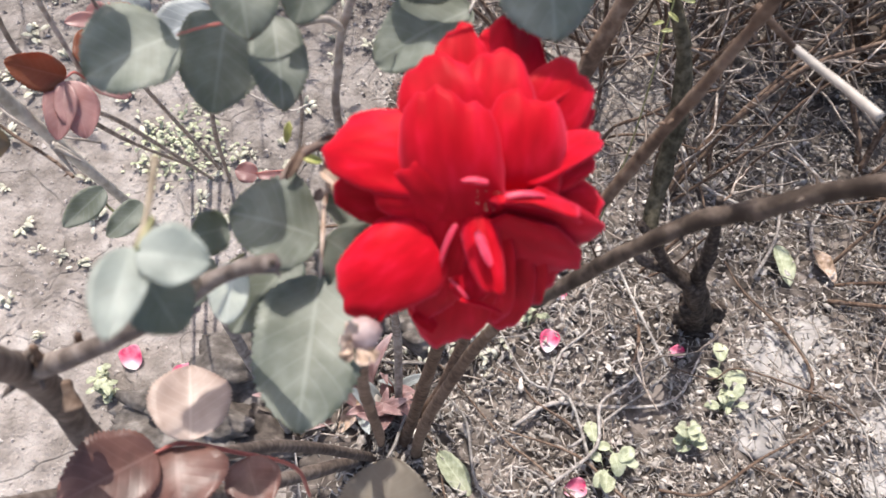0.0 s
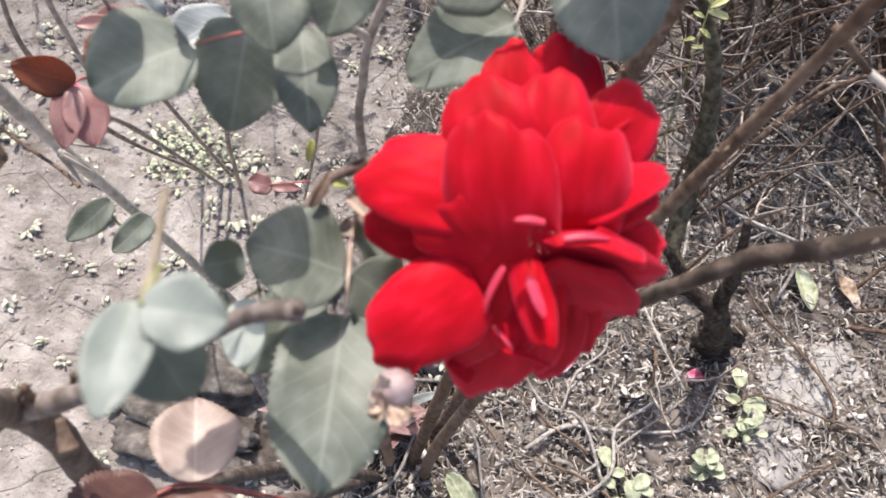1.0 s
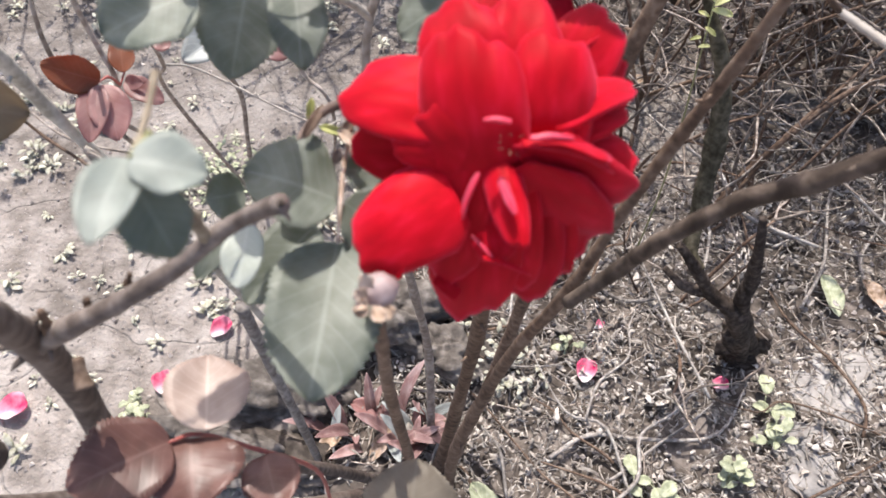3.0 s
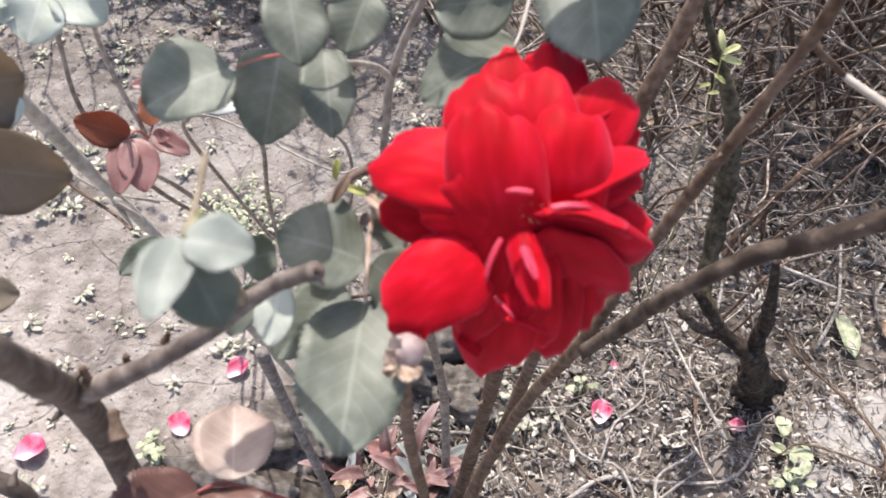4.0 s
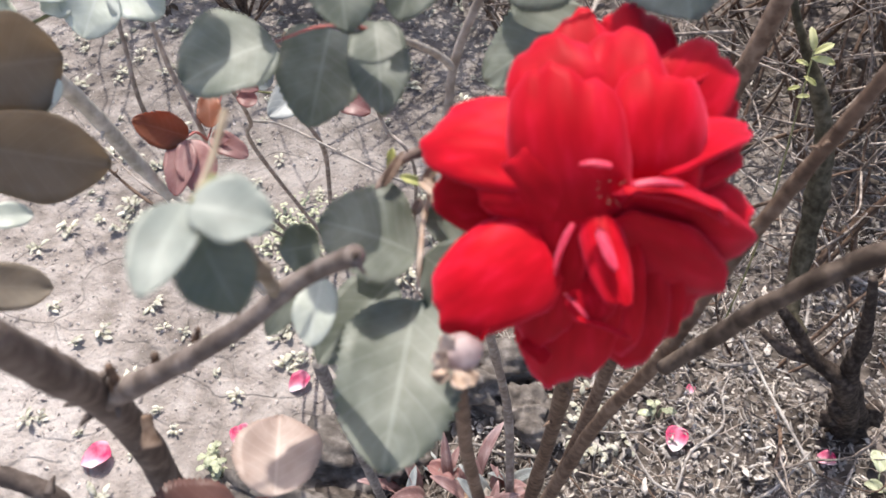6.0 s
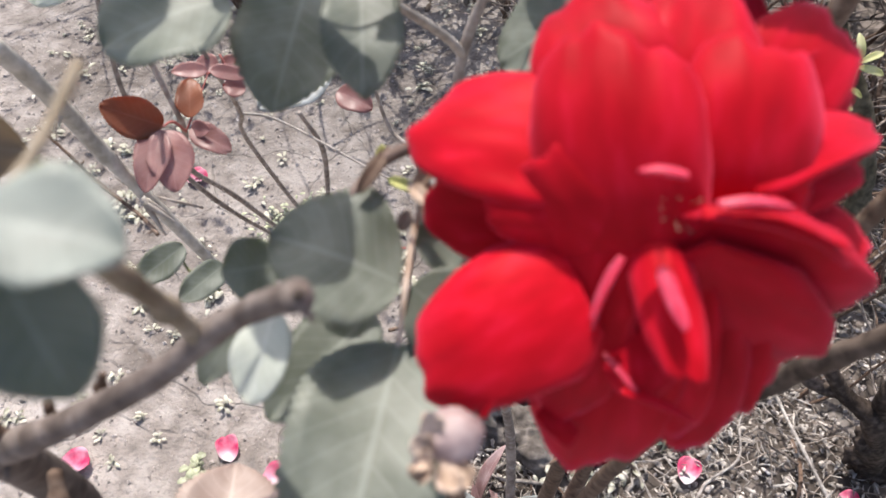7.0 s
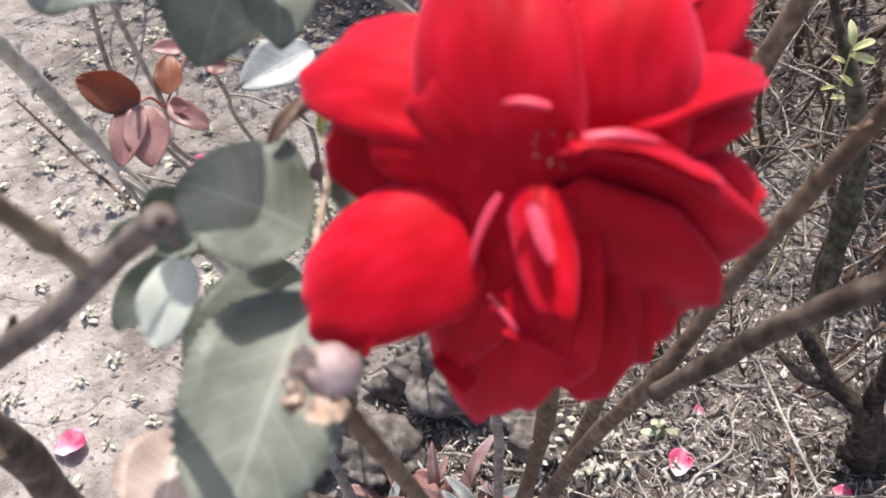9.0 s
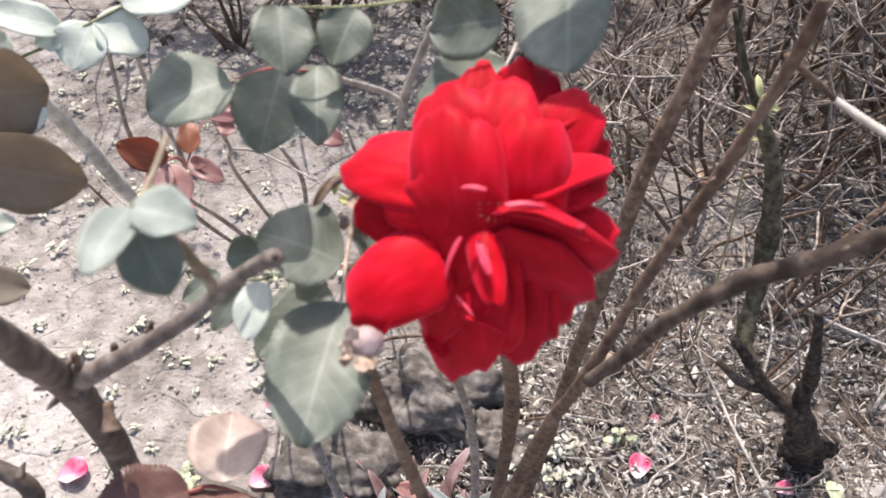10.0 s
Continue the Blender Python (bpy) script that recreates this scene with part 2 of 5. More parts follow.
def mesh(name, verts, faces, mat, uvs=None, smooth=True):
    me = bpy.data.meshes.new(name)
    me.from_pydata([tuple(v) for v in verts], [], faces)
    if uvs:
        layer = me.uv_layers.new(name="uv")
        for loop in me.loops:
            layer.data[loop.index].uv = uvs[loop.vertex_index]
    me.polygons.foreach_set("use_smooth", [smooth] * len(me.polygons))
    me.materials.append(mat)
    me.update()
    return me


def part(name, data, parent, label=""):
    """Links data = (verts, faces, material, uvs or None), in world metres, as one mesh under a thing or a part."""
    verts, faces, mat, uvs = data
    at = world_at(parent)
    ob = new(name, mesh(name, [V(v) - at for v in verts], faces, mat, uvs))
    ob.parent = parent
    return tagged(ob, label)


def spline(points, steps=6):
    """Catmull-Rom through points given as (x, y, z, radius)."""
    pts = [np.array(p, float) for p in points]
    pts = [2 * pts[0] - pts[1], *pts, 2 * pts[-1] - pts[-2]]
    out = []
    for k in range(1, len(pts) - 2):
        a, b, c, d = pts[k - 1:k + 3]
        for s in range(steps):
            u = s / steps
            out.append(0.5 * (2 * b + (c - a) * u + (2 * a - 5 * b + 4 * c - d) * u * u + (3 * b - a - 3 * c + d) * u ** 3))
    out.append(pts[-2])
    return out


def tube(points, radii, mat, sides=9, steps=7, rough=0.03, knots=0.0, seed=0):
    """A stem with an uneven round section through points. knots: swelling at its nodes."""
    rnd = random.Random(seed)
    if isinstance(radii, (int, float)):
        radii = [radii] * len(points)
    pts = spline([(*p, r) for p, r in zip(points, radii)], steps)
    verts, faces, uvs = [], [], []
    size = max(sum(radii) / len(radii), 1e-4)
    shift = Vector((seed * 3.7 + 1, seed * 1.3, seed * 2.1))
    swell = [rnd.uniform(0.2, 1.6) for _ in points]
    axis = Vector(pts[1][:3] - pts[0][:3]).normalized()
    side = axis.orthogonal().normalized()
    for k, q in enumerate(pts):
        c = Vector(q[:3])
        nxt = Vector(pts[min(k + 1, len(pts) - 1)][:3]) - Vector(pts[max(k - 1, 0)][:3])
        axis = nxt.normalized()
        side = (side - axis * side.dot(axis)).normalized()
        other = axis.cross(side)
        r = max(q[3], 1e-4)
        node = min(k + 2, len(pts) - 1) // steps
        if knots and 0 < node < len(swell) - 1:
            r *= 1 + knots * swell[node] * math.exp(-((k - node * steps) / (0.16 * steps)) ** 2)
        for s in range(sides):
            a = 2 * math.pi * s / sides
            d = side * math.cos(a) + other * math.sin(a)
            p = (c + d * r) / size + shift
            bumps = 1.9 * noise.noise(p * 0.21) + 0.7 * noise.noise(p * 0.6) + 0.3 * rnd.uniform(-1, 1)
            verts.append(c + d * r * (1 + rough * bumps))
            uvs.append((k * 0.2, s / sides))
        if k:
            i = (k - 1) * sides
            faces += [(i + s, i + (s + 1) % sides, i + sides + (s + 1) % sides, i + sides + s) for s in range(sides)]
    for ring, flip in ((0, True), (len(pts) - 1, False)):
        idx = [ring * sides + s for s in range(sides)]
        q = pts[ring]
        tip = len(verts)
        verts.append(Vector(q[:3]))
        uvs.append((0, 0))
        for s in range(sides):
            tri = (idx[s], idx[(s + 1) % sides], tip)
            faces.append(tri[::-1] if flip else tri)
    return verts, faces, mat, uvs


def blade(base, tip, width, normal, mat, cup=0.10, curl=-0.10, bow=0.05, a=0.65, b=0.55, teeth=0, tooth=0.03, ruffle=0.0, thick=0.0004, nu=22, nv=8, seed=0, fold=0.0):
    """A leaf or a petal as a thin closed sheet from base to tip. cup: edges rise to the normal; curl: the tip bends to it; fold: a crease along the rib; roll: its rim bends back."""
    rnd = random.Random(seed)
    base, tip = V(base), V(tip)
    ax = tip - base
    length = ax.length
    ax.normalize()
    nn = V(normal)
    nn = (nn - ax * nn.dot(ax)).normalized()
    sd = ax.cross(nn)
    peak = (a / (a + b)) ** a * (b / (a + b)) ** b
    ph = [rnd.uniform(0, 6.28) for _ in range(4)]
    if teeth:
        nu = max(nu, teeth * 2)
    top, uvs = [], []
    for i in range(nu + 1):
        u = i / nu
        uu = min(max(u, 0.004), 0.996)
        w = uu ** a * (1 - uu) ** b / peak * width / 2
        jag = tooth * (rnd.uniform(0.5, 1.0) if i % 2 else -rnd.uniform(0.4, 0.9)) * min(1, 5 * (1 - u)) if teeth else 0.0
        w *= 1 + 0.04 * math.sin(9 * u + ph[0])
        for j in range(nv + 1):
            v = 2 * j / nv - 1
            h = cup * width * v * v * (w * 2 / width) + curl * length * u * u + bow * length * math.sin(math.pi * u)
            h += fold * width * abs(v) * (w * 2 / width)
            h += ruffle * width * (abs(v) ** 1.5 * math.sin(11 * u + ph[1] + (2 if v > 0 else 0)) + 0.7 * u ** 3 * math.sin(5 * v + ph[2]))
            notch = jag if j in (0, nv) else 0.0
            top.append(base + ax * length * (u + 0.4 * notch * u * u) + sd * w * v * (1 + notch) + nn * h)
            uvs.append((u, v * 0.5 + 0.5))
    c = nv + 1
    n = len(top)
    verts = top + [p - nn * thick for p in top]
    uvs = uvs + uvs
    faces = []
    for i in range(nu):
        for j in range(nv):
            q = (i * c + j, (i + 1) * c + j, (i + 1) * c + j + 1, i * c + j + 1)
            faces += [q[::-1], tuple(n + k for k in q)]
    rim = [i * c for i in range(nu + 1)] + [nu * c + j for j in range(1, nv + 1)] + [i * c + nv for i in range(nu - 1, -1, -1)] + [j for j in range(nv - 1, 0, -1)]
    for k in range(len(rim)):
        p, q = rim[k], rim[(k + 1) % len(rim)]
        faces.append((p, q, n + q, n + p))
    return verts, faces, mat, uvs


def petal(base, tip, width, normal, mat, cup, bow, roll, neck, blunt, ruffle, nu=18, nv=24, thick=0.0005, seed=0):
    """A rose petal: a broad shell. cup: its sides rise to the normal; bow: it bulges along its length; roll: its rim bends back; neck: its width at the base; blunt: how round its tip is."""
    rnd = random.Random(seed)
    base, tip = V(base), V(tip)
    ax = tip - base
    length = ax.length
    ax.normalize()
    nn = V(normal)
    nn = (nn - ax * nn.dot(ax)).normalized()
    sd = ax.cross(nn)
    ph = [rnd.uniform(0, 6.28) for _ in range(6)]
    m1, m2 = rnd.uniform(2.2, 3.4), rnd.uniform(5.5, 8)
    skew = rnd.uniform(-0.08, 0.08)
    top, uvs = [], []
    for i in range(nu + 1):
        s = i / nu
        for j in range(nv + 1):
            y = 2 * j / nv - 1
            edge = 0.045 * math.sin(m1 * y + ph[0]) + 0.022 * math.sin(m2 * y + ph[1]) + 0.012 * math.sin(2.3 * m2 * y + ph[2])
            x = s * (1 - blunt * (1 - math.sqrt(1 - 0.99 * abs(y) ** 2.6)) + edge)
            half = neck + (1 - neck) * math.sin(math.pi / 2 * min(1.0, s * 1.35))
            half *= 1 + 0.03 * math.sin(5 * s + ph[2] + (2 if y > 0 else 0))
            z = y * half + skew * x
            far = max(s, abs(y) ** 1.5 * min(1, 0.35 + s))
            h = cup * width * z * z + bow * length * math.sin(math.pi * min(x, 1))
            h += ruffle * width * far ** 4 * (math.sin(m1 * 1.7 * y + ph[3]) + 0.6 * math.sin(m2 * y + 4 * s + ph[4]))
            h += 0.010 * width * s * math.sin(4 * y + 3 * s + ph[5]) + width * min(1, 2 * s) * (0.030 * noise.noise((x * 1.8, z * 1.4, seed * 1.7)) + 0.012 * noise.noise((x * 4.5, z * 4.0, seed * 2.3 + 5)))
            h -= roll * width * (max(0, far - 0.7) / 0.3) ** 2
            top.append(base + ax * length * x + sd * width / 2 * z + nn * h)
            uvs.append((s, y * 0.5 + 0.5))
    c, n = nv + 1, len(top)
    verts = top + [p - nn * thick for p in top]
    faces = []
    for i in range(nu):
        for j in range(nv):
            q = (i * c + j, (i + 1) * c + j, (i + 1) * c + j + 1, i * c + j + 1)
            faces += [q[::-1], tuple(n + k for k in q)]
    rim = [i * c for i in range(nu + 1)] + [nu * c + j for j in range(1, nv + 1)] + [i * c + nv for i in range(nu - 1, -1, -1)] + [j for j in range(nv - 1, 0, -1)]
    for k in range(len(rim)):
        p, q = rim[k], rim[(k + 1) % len(rim)]
        faces.append((p, q, n + q, n + p))
    return verts, faces, mat, uvs + uvs


EYE = Vector((0.087, 0.102, 0.985))


def facing(p, tilt=(0, 0, 0)):
    """Towards the usual point of view from p, leaning by tilt."""
    return ((EYE - V(p)).normalized() + V(tilt)).normalized()


def lerp(p, q, u):
    return V(p) * (1 - u) + V(q) * u


# ---------------------------------------------------------------- ground
def sag(x, y):
    """The ground's own unevenness."""
    h = 0.012 * noise.noise((x * 1.7, y * 1.7, 3.0)) + 0.006 * noise.noise((x * 6, y * 6, 1.0)) + 0.0022 * noise.noise((x * 23, y * 23, 5.0))
    return h * max(0.0, min(1.0, 3.2 - math.hypot(x, y - 0.8)))


def ground():
    fine = list(np.linspace(-1.5, 1.7, 215))
    xs = [-60, -20, -8, -4, -2.4, -1.9] + fine + [2.1, 2.6, 4.4, 8.4, 20, 60]
    ys = [-60, -20, -8, -4, -2, -1, -0.4] + list(np.linspace(0.0, 2.6, 175)) + [3.0, 4.6, 8.4, 20, 60]
    verts = [(x, y, sag(x, y)) for y in ys for x in xs]
    c = len(xs)
    faces = [(j * c + i, j * c + i + 1, (j + 1) * c + i + 1, (j + 1) * c + i) for j in range(len(ys) - 1) for i in range(c - 1)]
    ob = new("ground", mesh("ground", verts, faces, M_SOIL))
    return tagged(ob, "dry pale grey-brown garden soil with fine cracks", "ground", kind="structure")


ground()

# ---------------------------------------------------------------- the flowering rose bush
rose = thing("rose_bush", (0.0402, 0.4624, 0.0000), "rose bush with one open red bloom on brown canes", "rose bush")


def bloom():
    heart = V((0.0774, 0.2638, 0.8111))
    ahead = facing(heart)
    across = Vector((0, 0, 1)).cross(ahead).normalized()
    upward = ahead.cross(across)

    def turned(u, v, w):
        return across * u + upward * v + ahead * w

    def spot(p):
        """A place in the bloom: millimetres across, up and out from its heart."""
        return heart + turned(*p) * 0.001

    core = part("bloom", tube([heart - ahead * 0.030, heart - ahead * 0.022, heart - ahead * 0.014], [0.004, 0.008, 0.006], M_GREEN, 12), rose, "wide open crimson double rose bloom")
    laid = []

    def lay(p, q, w, face, cup, bow, roll, neck, tip, ruffle, mat=M_PETAL):
        """One petal, or a slip of highlight colour, from base p to tip q, w millimetres wide; face is the way it looks.
        """
        laid.append(part("petal", petal(spot(p), spot(q), w * 0.001, turned(*face), mat, cup, bow, roll, neck, tip, ruffle, seed=len(laid) + 3), core))

    lay((8.3, 20.4, -4.0), (12.1, 60.3, -14.0), 27.8, (0.1, -0.5, 0.8), 0.05, 0.05, 0.05, 0.6, 0.5, 0.03)
    lay((-2.6, 18.6, -2.0), (-6.5, 55.7, -6.0), 20.9, (0, -0.2, 0.9), 0.0, 0.05, 0.05, 0.6, 0.5, 0.03)
    lay((11.3, 14.4, 4.0), (32.8, 47.7, 0.0), 24.9, (0.2, 0.25, 0.9), -0.06, 0.1, 0.06, 0.6, 0.5, 0.025)
    lay((15.7, 16.8, 0.0), (39.7, 36.7, -6.0), 26.1, (0.4, -0.5, 0.7), 0.05, 0.03, 0.04, 0.6, 0.5, 0.03)
    lay((-1.0, 11.9, 12.0), (-13.1, 43.9, 11.0), 30.0, (-0.1, 0.15, 0.95), -0.07, 0.12, 0.07, 0.8, 0.55, 0.014)
    lay((6.0, 12.8, 13.0), (5.3, 48.1, 9.0), 26.3, (0.05, 0.15, 0.95), -0.07, 0.12, 0.07, 0.8, 0.55, 0.014)
    lay((-10.8, 4.4, 4.0), (-40.9, 0.8, 2.0), 29.4, (-0.2, -0.5, 0.8), 0.05, 0.03, 0.04, 0.7, 0.55, 0.02)
    lay((-8.7, 15.3, 17.0), (-43.5, 16.2, 13.0), 27.3, (-0.15, 0.35, 0.9), -0.06, 0.07, 0.05, 0.85, 0.65, 0.012)
    lay((16.6, 1.8, 6.0), (46.1, 2.4, -4.0), 25.5, (0.3, 0.2, 0.9), -0.06, 0.06, 0.05, 0.6, 0.55, 0.03)
    lay((15.2, 10.3, 12.0), (40.7, 20.9, 1.0), 16.2, (0.1, 0.3, 0.95), -0.06, 0.05, 0.05, 0.7, 0.6, 0.02)
    lay((15.8, 13.6, 19.0), (40.4, 26.4, 4.0), 12.9, (0.05, 0.45, 0.9), -0.12, 0.12, 0.06, 0.7, 0.7, 0.012)
    lay((4.4, 1.1, 10.0), (24.7, -37.9, -17.0), 31.6, (0.1, -1.0, 0.8), 0.03, 0.03, 0.04, 0.6, 0.55, 0.04)
    lay((-1.3, -1.2, 15.0), (0.6, -53.3, -17.0), 31.0, (-0.1, -1.0, 0.8), 0.03, 0.04, 0.05, 0.6, 0.55, 0.03)
    lay((4.7, -0.2, 12.0), (15.6, -43.0, -16.0), 31.3, (0.05, -1.0, 0.8), 0.03, 0.04, 0.04, 0.7, 0.5, 0.035)
    lay((-7.7, -10.8, 16.0), (-35.8, -29.6, 18.0), 28.9, (-0.3, -0.12, 0.95), -0.13, 0.11, 0.06, 0.62, 0.7, 0.01)
    lay((-18.6, -22.2, 19.5), (-22.4, -36.5, 17.5), 3.7, (-0.3, 0.5, 0.75), -0.1, 0.05, 0.03, 0.7, 0.6, 0.012)
    lay((6.5, -1.9, 15.0), (44.5, -10.6, -8.0), 34.8, (0.15, -0.95, 0.8), -0.05, 0.06, 0.05, 0.75, 0.9, 0.014)
    lay((4.5, -4.7, 17.0), (38.2, -24.2, -14.0), 35.4, (0.15, -1.0, 0.8), -0.03, 0.05, 0.04, 0.6, 0.6, 0.03)
    lay((23.9, 6.3, 2.0), (17.9, 6.5, 29.0), 27.4, (0, 1, 0.15), -0.1, 0.06, 0.04, 0.8, 0.2, 0.012)
    lay((8.8, 5.4, 26.0), (35.6, 0.8, 16.0), 3.9, (0, 0.6, 0.8), -0.25, 0.18, 0.08, 0.5, 0.7, 0.01)
    # this and the other thin pale slips are highlights put into colour
    lay((10.5, 6.8, 29.0), (22.4, 8.0, 27.0), 2.4, (0, 0.7, 0.7), -0.25, 0.1, 0.05, 0.5, 0.7, 0.01, M_PETAL_GLINT)
    lay((9.0, 1.7, 14.0), (24.4, 22.0, 15.0), 24.2, (0.1, -0.15, 0.95), -0.05, 0.1, 0.04, 0.85, 0.5, 0.012)
    lay((3.3, -8.2, 10.0), (-16.5, 10.7, 24.0), 30.1, (-0.1, -0.42, 1), -0.14, 0.1, 0.07, 0.95, 0.6, 0.014)
    lay((-4.9, 0.8, 14.0), (-27.5, 1.6, 19.0), 13.9, (-0.1, -0.25, 0.9), -0.18, 0.1, 0.04, 0.9, 0.65, 0.012)
    lay((14.9, 0.1, 12.0), (15.3, 36.2, 21.0), 27.6, (0.1, -0.2, 0.95), -0.12, 0.15, 0.09, 0.9, 0.55, 0.024)
    lay((-1.6, 1.3, 15.0), (0.6, -21.9, 8.0), 29.4, (0, -0.8, 0.8), -0.12, 0.06, 0.05, 0.9, 0.5, 0.012)
    lay((-1.2, -9.5, 12.0), (-8.1, 33.9, 25.0), 32.1, (-0.05, -0.2, 1), -0.12, 0.15, 0.09, 0.9, 0.5, 0.02)
    lay((5.1, 10.4, 32.0), (-2.4, 10.1, 32.0), 2.4, (0, 0.8, 0.6), -0.2, 0.1, 0.05, 0.7, 0.6, 0.01, M_PETAL_GLINT)
    lay((1.5, 1.8, 15.0), (3.4, -30.3, 2.0), 19.5, (0, -0.9, 0.9), 0.05, 0.03, 0.03, 0.8, 0.5, 0.012)
    lay((-6.1, -0.7, 18.0), (-7.1, -39.3, -3.0), 19.8, (-0.2, -0.9, 0.8), -0.08, 0.06, 0.04, 0.8, 0.55, 0.014)
    lay((2.4, -0.6, 14.0), (12.5, -39.0, -6.0), 24.4, (0, -1.0, 0.8), 0.05, 0.04, 0.04, 0.8, 0.45, 0.03)
    lay((-2.0, -4.1, 19.5), (-5.5, -17.0, 17.0), 2.4, (-0.6, 0.4, 0.7), 0.2, 0.05, 0.02, 0.6, 0.6, 0.012, M_PETAL_GLINT)
    lay((2.6, -0.0, 18.0), (11.2, -23.0, 26.0), 11.5, (-0.1, 0.05, 1), -0.28, 0.05, 0.05, 0.45, 0.65, 0.012)
    lay((4.0, -4.6, 25.5), (8.7, -13.8, 28.5), 3.2, (-0.3, 0.5, 0.85), -0.2, 0.03, 0.03, 0.4, 0.7, 0.012, M_PETAL_GLINT)
    lay((-1.9, -22.3, 11.0), (4.9, -28.2, 12.5), 1.1, (-0.3, 0.7, 0.6), 0.1, 0.03, 0.04, 0.6, 0.5, 0.02, M_PETAL_GLINT)
    lay((2.1, -28.3, 12.5), (17.0, -32.7, 8.0), 2.0, (0.15, 0.75, 0.6), 0.1, 0.06, 0.04, 0.6, 0.6, 0.02)
    lay((4.7, -17.0, 11.0), (5.0, -29.9, 10.0), 14.1, (0, -0.6, 0.8), -0.15, 0.04, 0.03, 0.9, 0.5, 0.02)
    lay((-3.9, -43.4, -5.0), (-11.9, -37.9, -2.0), 5.4, (-0.2, 0.5, 0.85), -0.1, 0.05, 0.03, 0.7, 0.6, 0.012)

    rnd = random.Random(5)
    for k in range(9):
        p = spot((6.0 + rnd.uniform(-4, 4), 5.0 + rnd.uniform(-2, 2), 19))
        q = p + ahead * rnd.uniform(0.004, 0.007) + V((rnd.uniform(-0.002, 0.002), rnd.uniform(-0.002, 0.002), rnd.uniform(-0.002, 0.001)))
        part("stamen", tube([p, lerp(p, q, 0.8), q], [0.00012, 0.00012, 0.0002], M_DRYBROWN, 5, 3), core, "ochre stamen")


bloom()


def cane(name, points, radii, owner, mat=M_BARK, label="", thorns=0, seed=0, sides=12, knots=0.06, rough=0.05):
    ob = part(name, tube(points, radii, mat, sides, 16, rough=rough, knots=knots * 1.6, seed=seed), owner, label)
    rnd = random.Random(seed + 50)
    for _ in range(thorns):
        k = rnd.randrange(len(points) - 1)
        u = rnd.random()
        c = lerp(points[k], points[k + 1], u)
        ax = (V(points[k + 1]) - V(points[k])).normalized()
        out = (ax.orthogonal() if rnd.random() < 0.5 else ax.cross(ax.orthogonal())).normalized()
        out = Matrix.Rotation(rnd.uniform(0, 6.28), 3, ax) @ out
        r = radii[k] * (1 - u) + radii[k + 1] * u
        size = min(0.006, max(0.003, r * 0.9))
        part("thorn", tube([c + out * r * 0.7, c + out * (r + size * 0.5), c + out * (r + size) - ax * size * 0.35], [size * 0.35, size * 0.2, 0.0002], mat, 6, 3), ob)
    return ob


def leaf(points, radius, blades, owner, mat, stalk=None, label="", teeth=22):
    """A compound leaf: its stalk, and leaflets of base, tip, width, lean, cup, curl."""
    st = part("leaf", tube(points, [radius] * (len(points) - 1) + [radius * 0.6], stalk or M_GREEN, 7, 5, knots=0.1), owner, label)
    for k, row in enumerate(blades):
        p, q, w, lean, cup, curl = row[:6]
        part("leaflet", blade(p, q, w, facing(lerp(p, q, 0.5), lean), row[6] if len(row) > 6 else mat, cup, curl, 0.04, 0.50, 0.62, teeth=teeth, tooth=0.046, ruffle=0.035, fold=0.06, seed=k + int(1000 * abs(p[0]))), st)
    return st


BASE = V((0.0402, 0.4624, 0.0000))

# cane that bears the bloom
cane("cane", [BASE + V((0.01, 0, -0.02)), (0.0678, 0.4522, 0.2111), (0.0804, 0.4053, 0.4677), (0.0819, 0.3411, 0.6401), (0.0772, 0.2757, 0.7895)], [0.008, 0.007, 0.006, 0.0045, 0.0035], rose, thorns=6, seed=1)
# long curved cane and its side branch
cane("cane", [BASE + V((0.03, -0.01, -0.02)), (0.0767, 0.3963, 0.2630), (0.1042, 0.3715, 0.4947), (0.1280, 0.3500, 0.6242), (0.1447, 0.3564, 0.6954), (0.1599, 0.3601, 0.7528), (0.1684, 0.3597, 0.7874), (0.1767, 0.3563, 0.8325), (0.1770, 0.3482, 0.8613)], [0.0075, 0.0062, 0.0046, 0.0036, 0.0032, 0.0030, 0.0028, 0.0026, 0.0024], rose, thorns=9, seed=2, rough=0.10)
cane("cane", [(0.1289, 0.3405, 0.6300), (0.1479, 0.3366, 0.6734), (0.1585, 0.3260, 0.7127), (0.1816, 0.3247, 0.7464), (0.1983, 0.3174, 0.7688), (0.2114, 0.3131, 0.7873), (0.2255, 0.3028, 0.8105)], [0.0040, 0.0040, 0.0038, 0.0042, 0.0042, 0.0041, 0.0040], rose, M_BARK_DEEP, thorns=6, seed=3, rough=0.10)
cane("cane", [BASE + V((0.02, 0.03, -0.02)), (0.0949, 0.5101, 0.1275), (0.1258, 0.5110, 0.4434), (0.1429, 0.5057, 0.6312), (0.1515, 0.5088, 0.6847), (0.1624, 0.5097, 0.7436), (0.1669, 0.5089, 0.7863)], [0.008, 0.007, 0.0065, 0.0060, 0.0058, 0.0056, 0.005], rose, thorns=8, seed=4, rough=0.10)
# cut and peeled stub
cane("cane", [(0.1743, 0.3582, 0.8335), (0.1887, 0.3648, 0.8203), (0.2004, 0.3670, 0.8111)], [0.0016, 0.0014, 0.0012], rose, seed=14)
cane("cane", [(0.1991, 0.3670, 0.8120), (0.2070, 0.3604, 0.8106), (0.2180, 0.3472, 0.8108), (0.2263, 0.3330, 0.8127)], [0.0015, 0.0017, 0.0019, 0.0021], rose, M_PALEWOOD, "pale peeled cane", seed=5, knots=0)
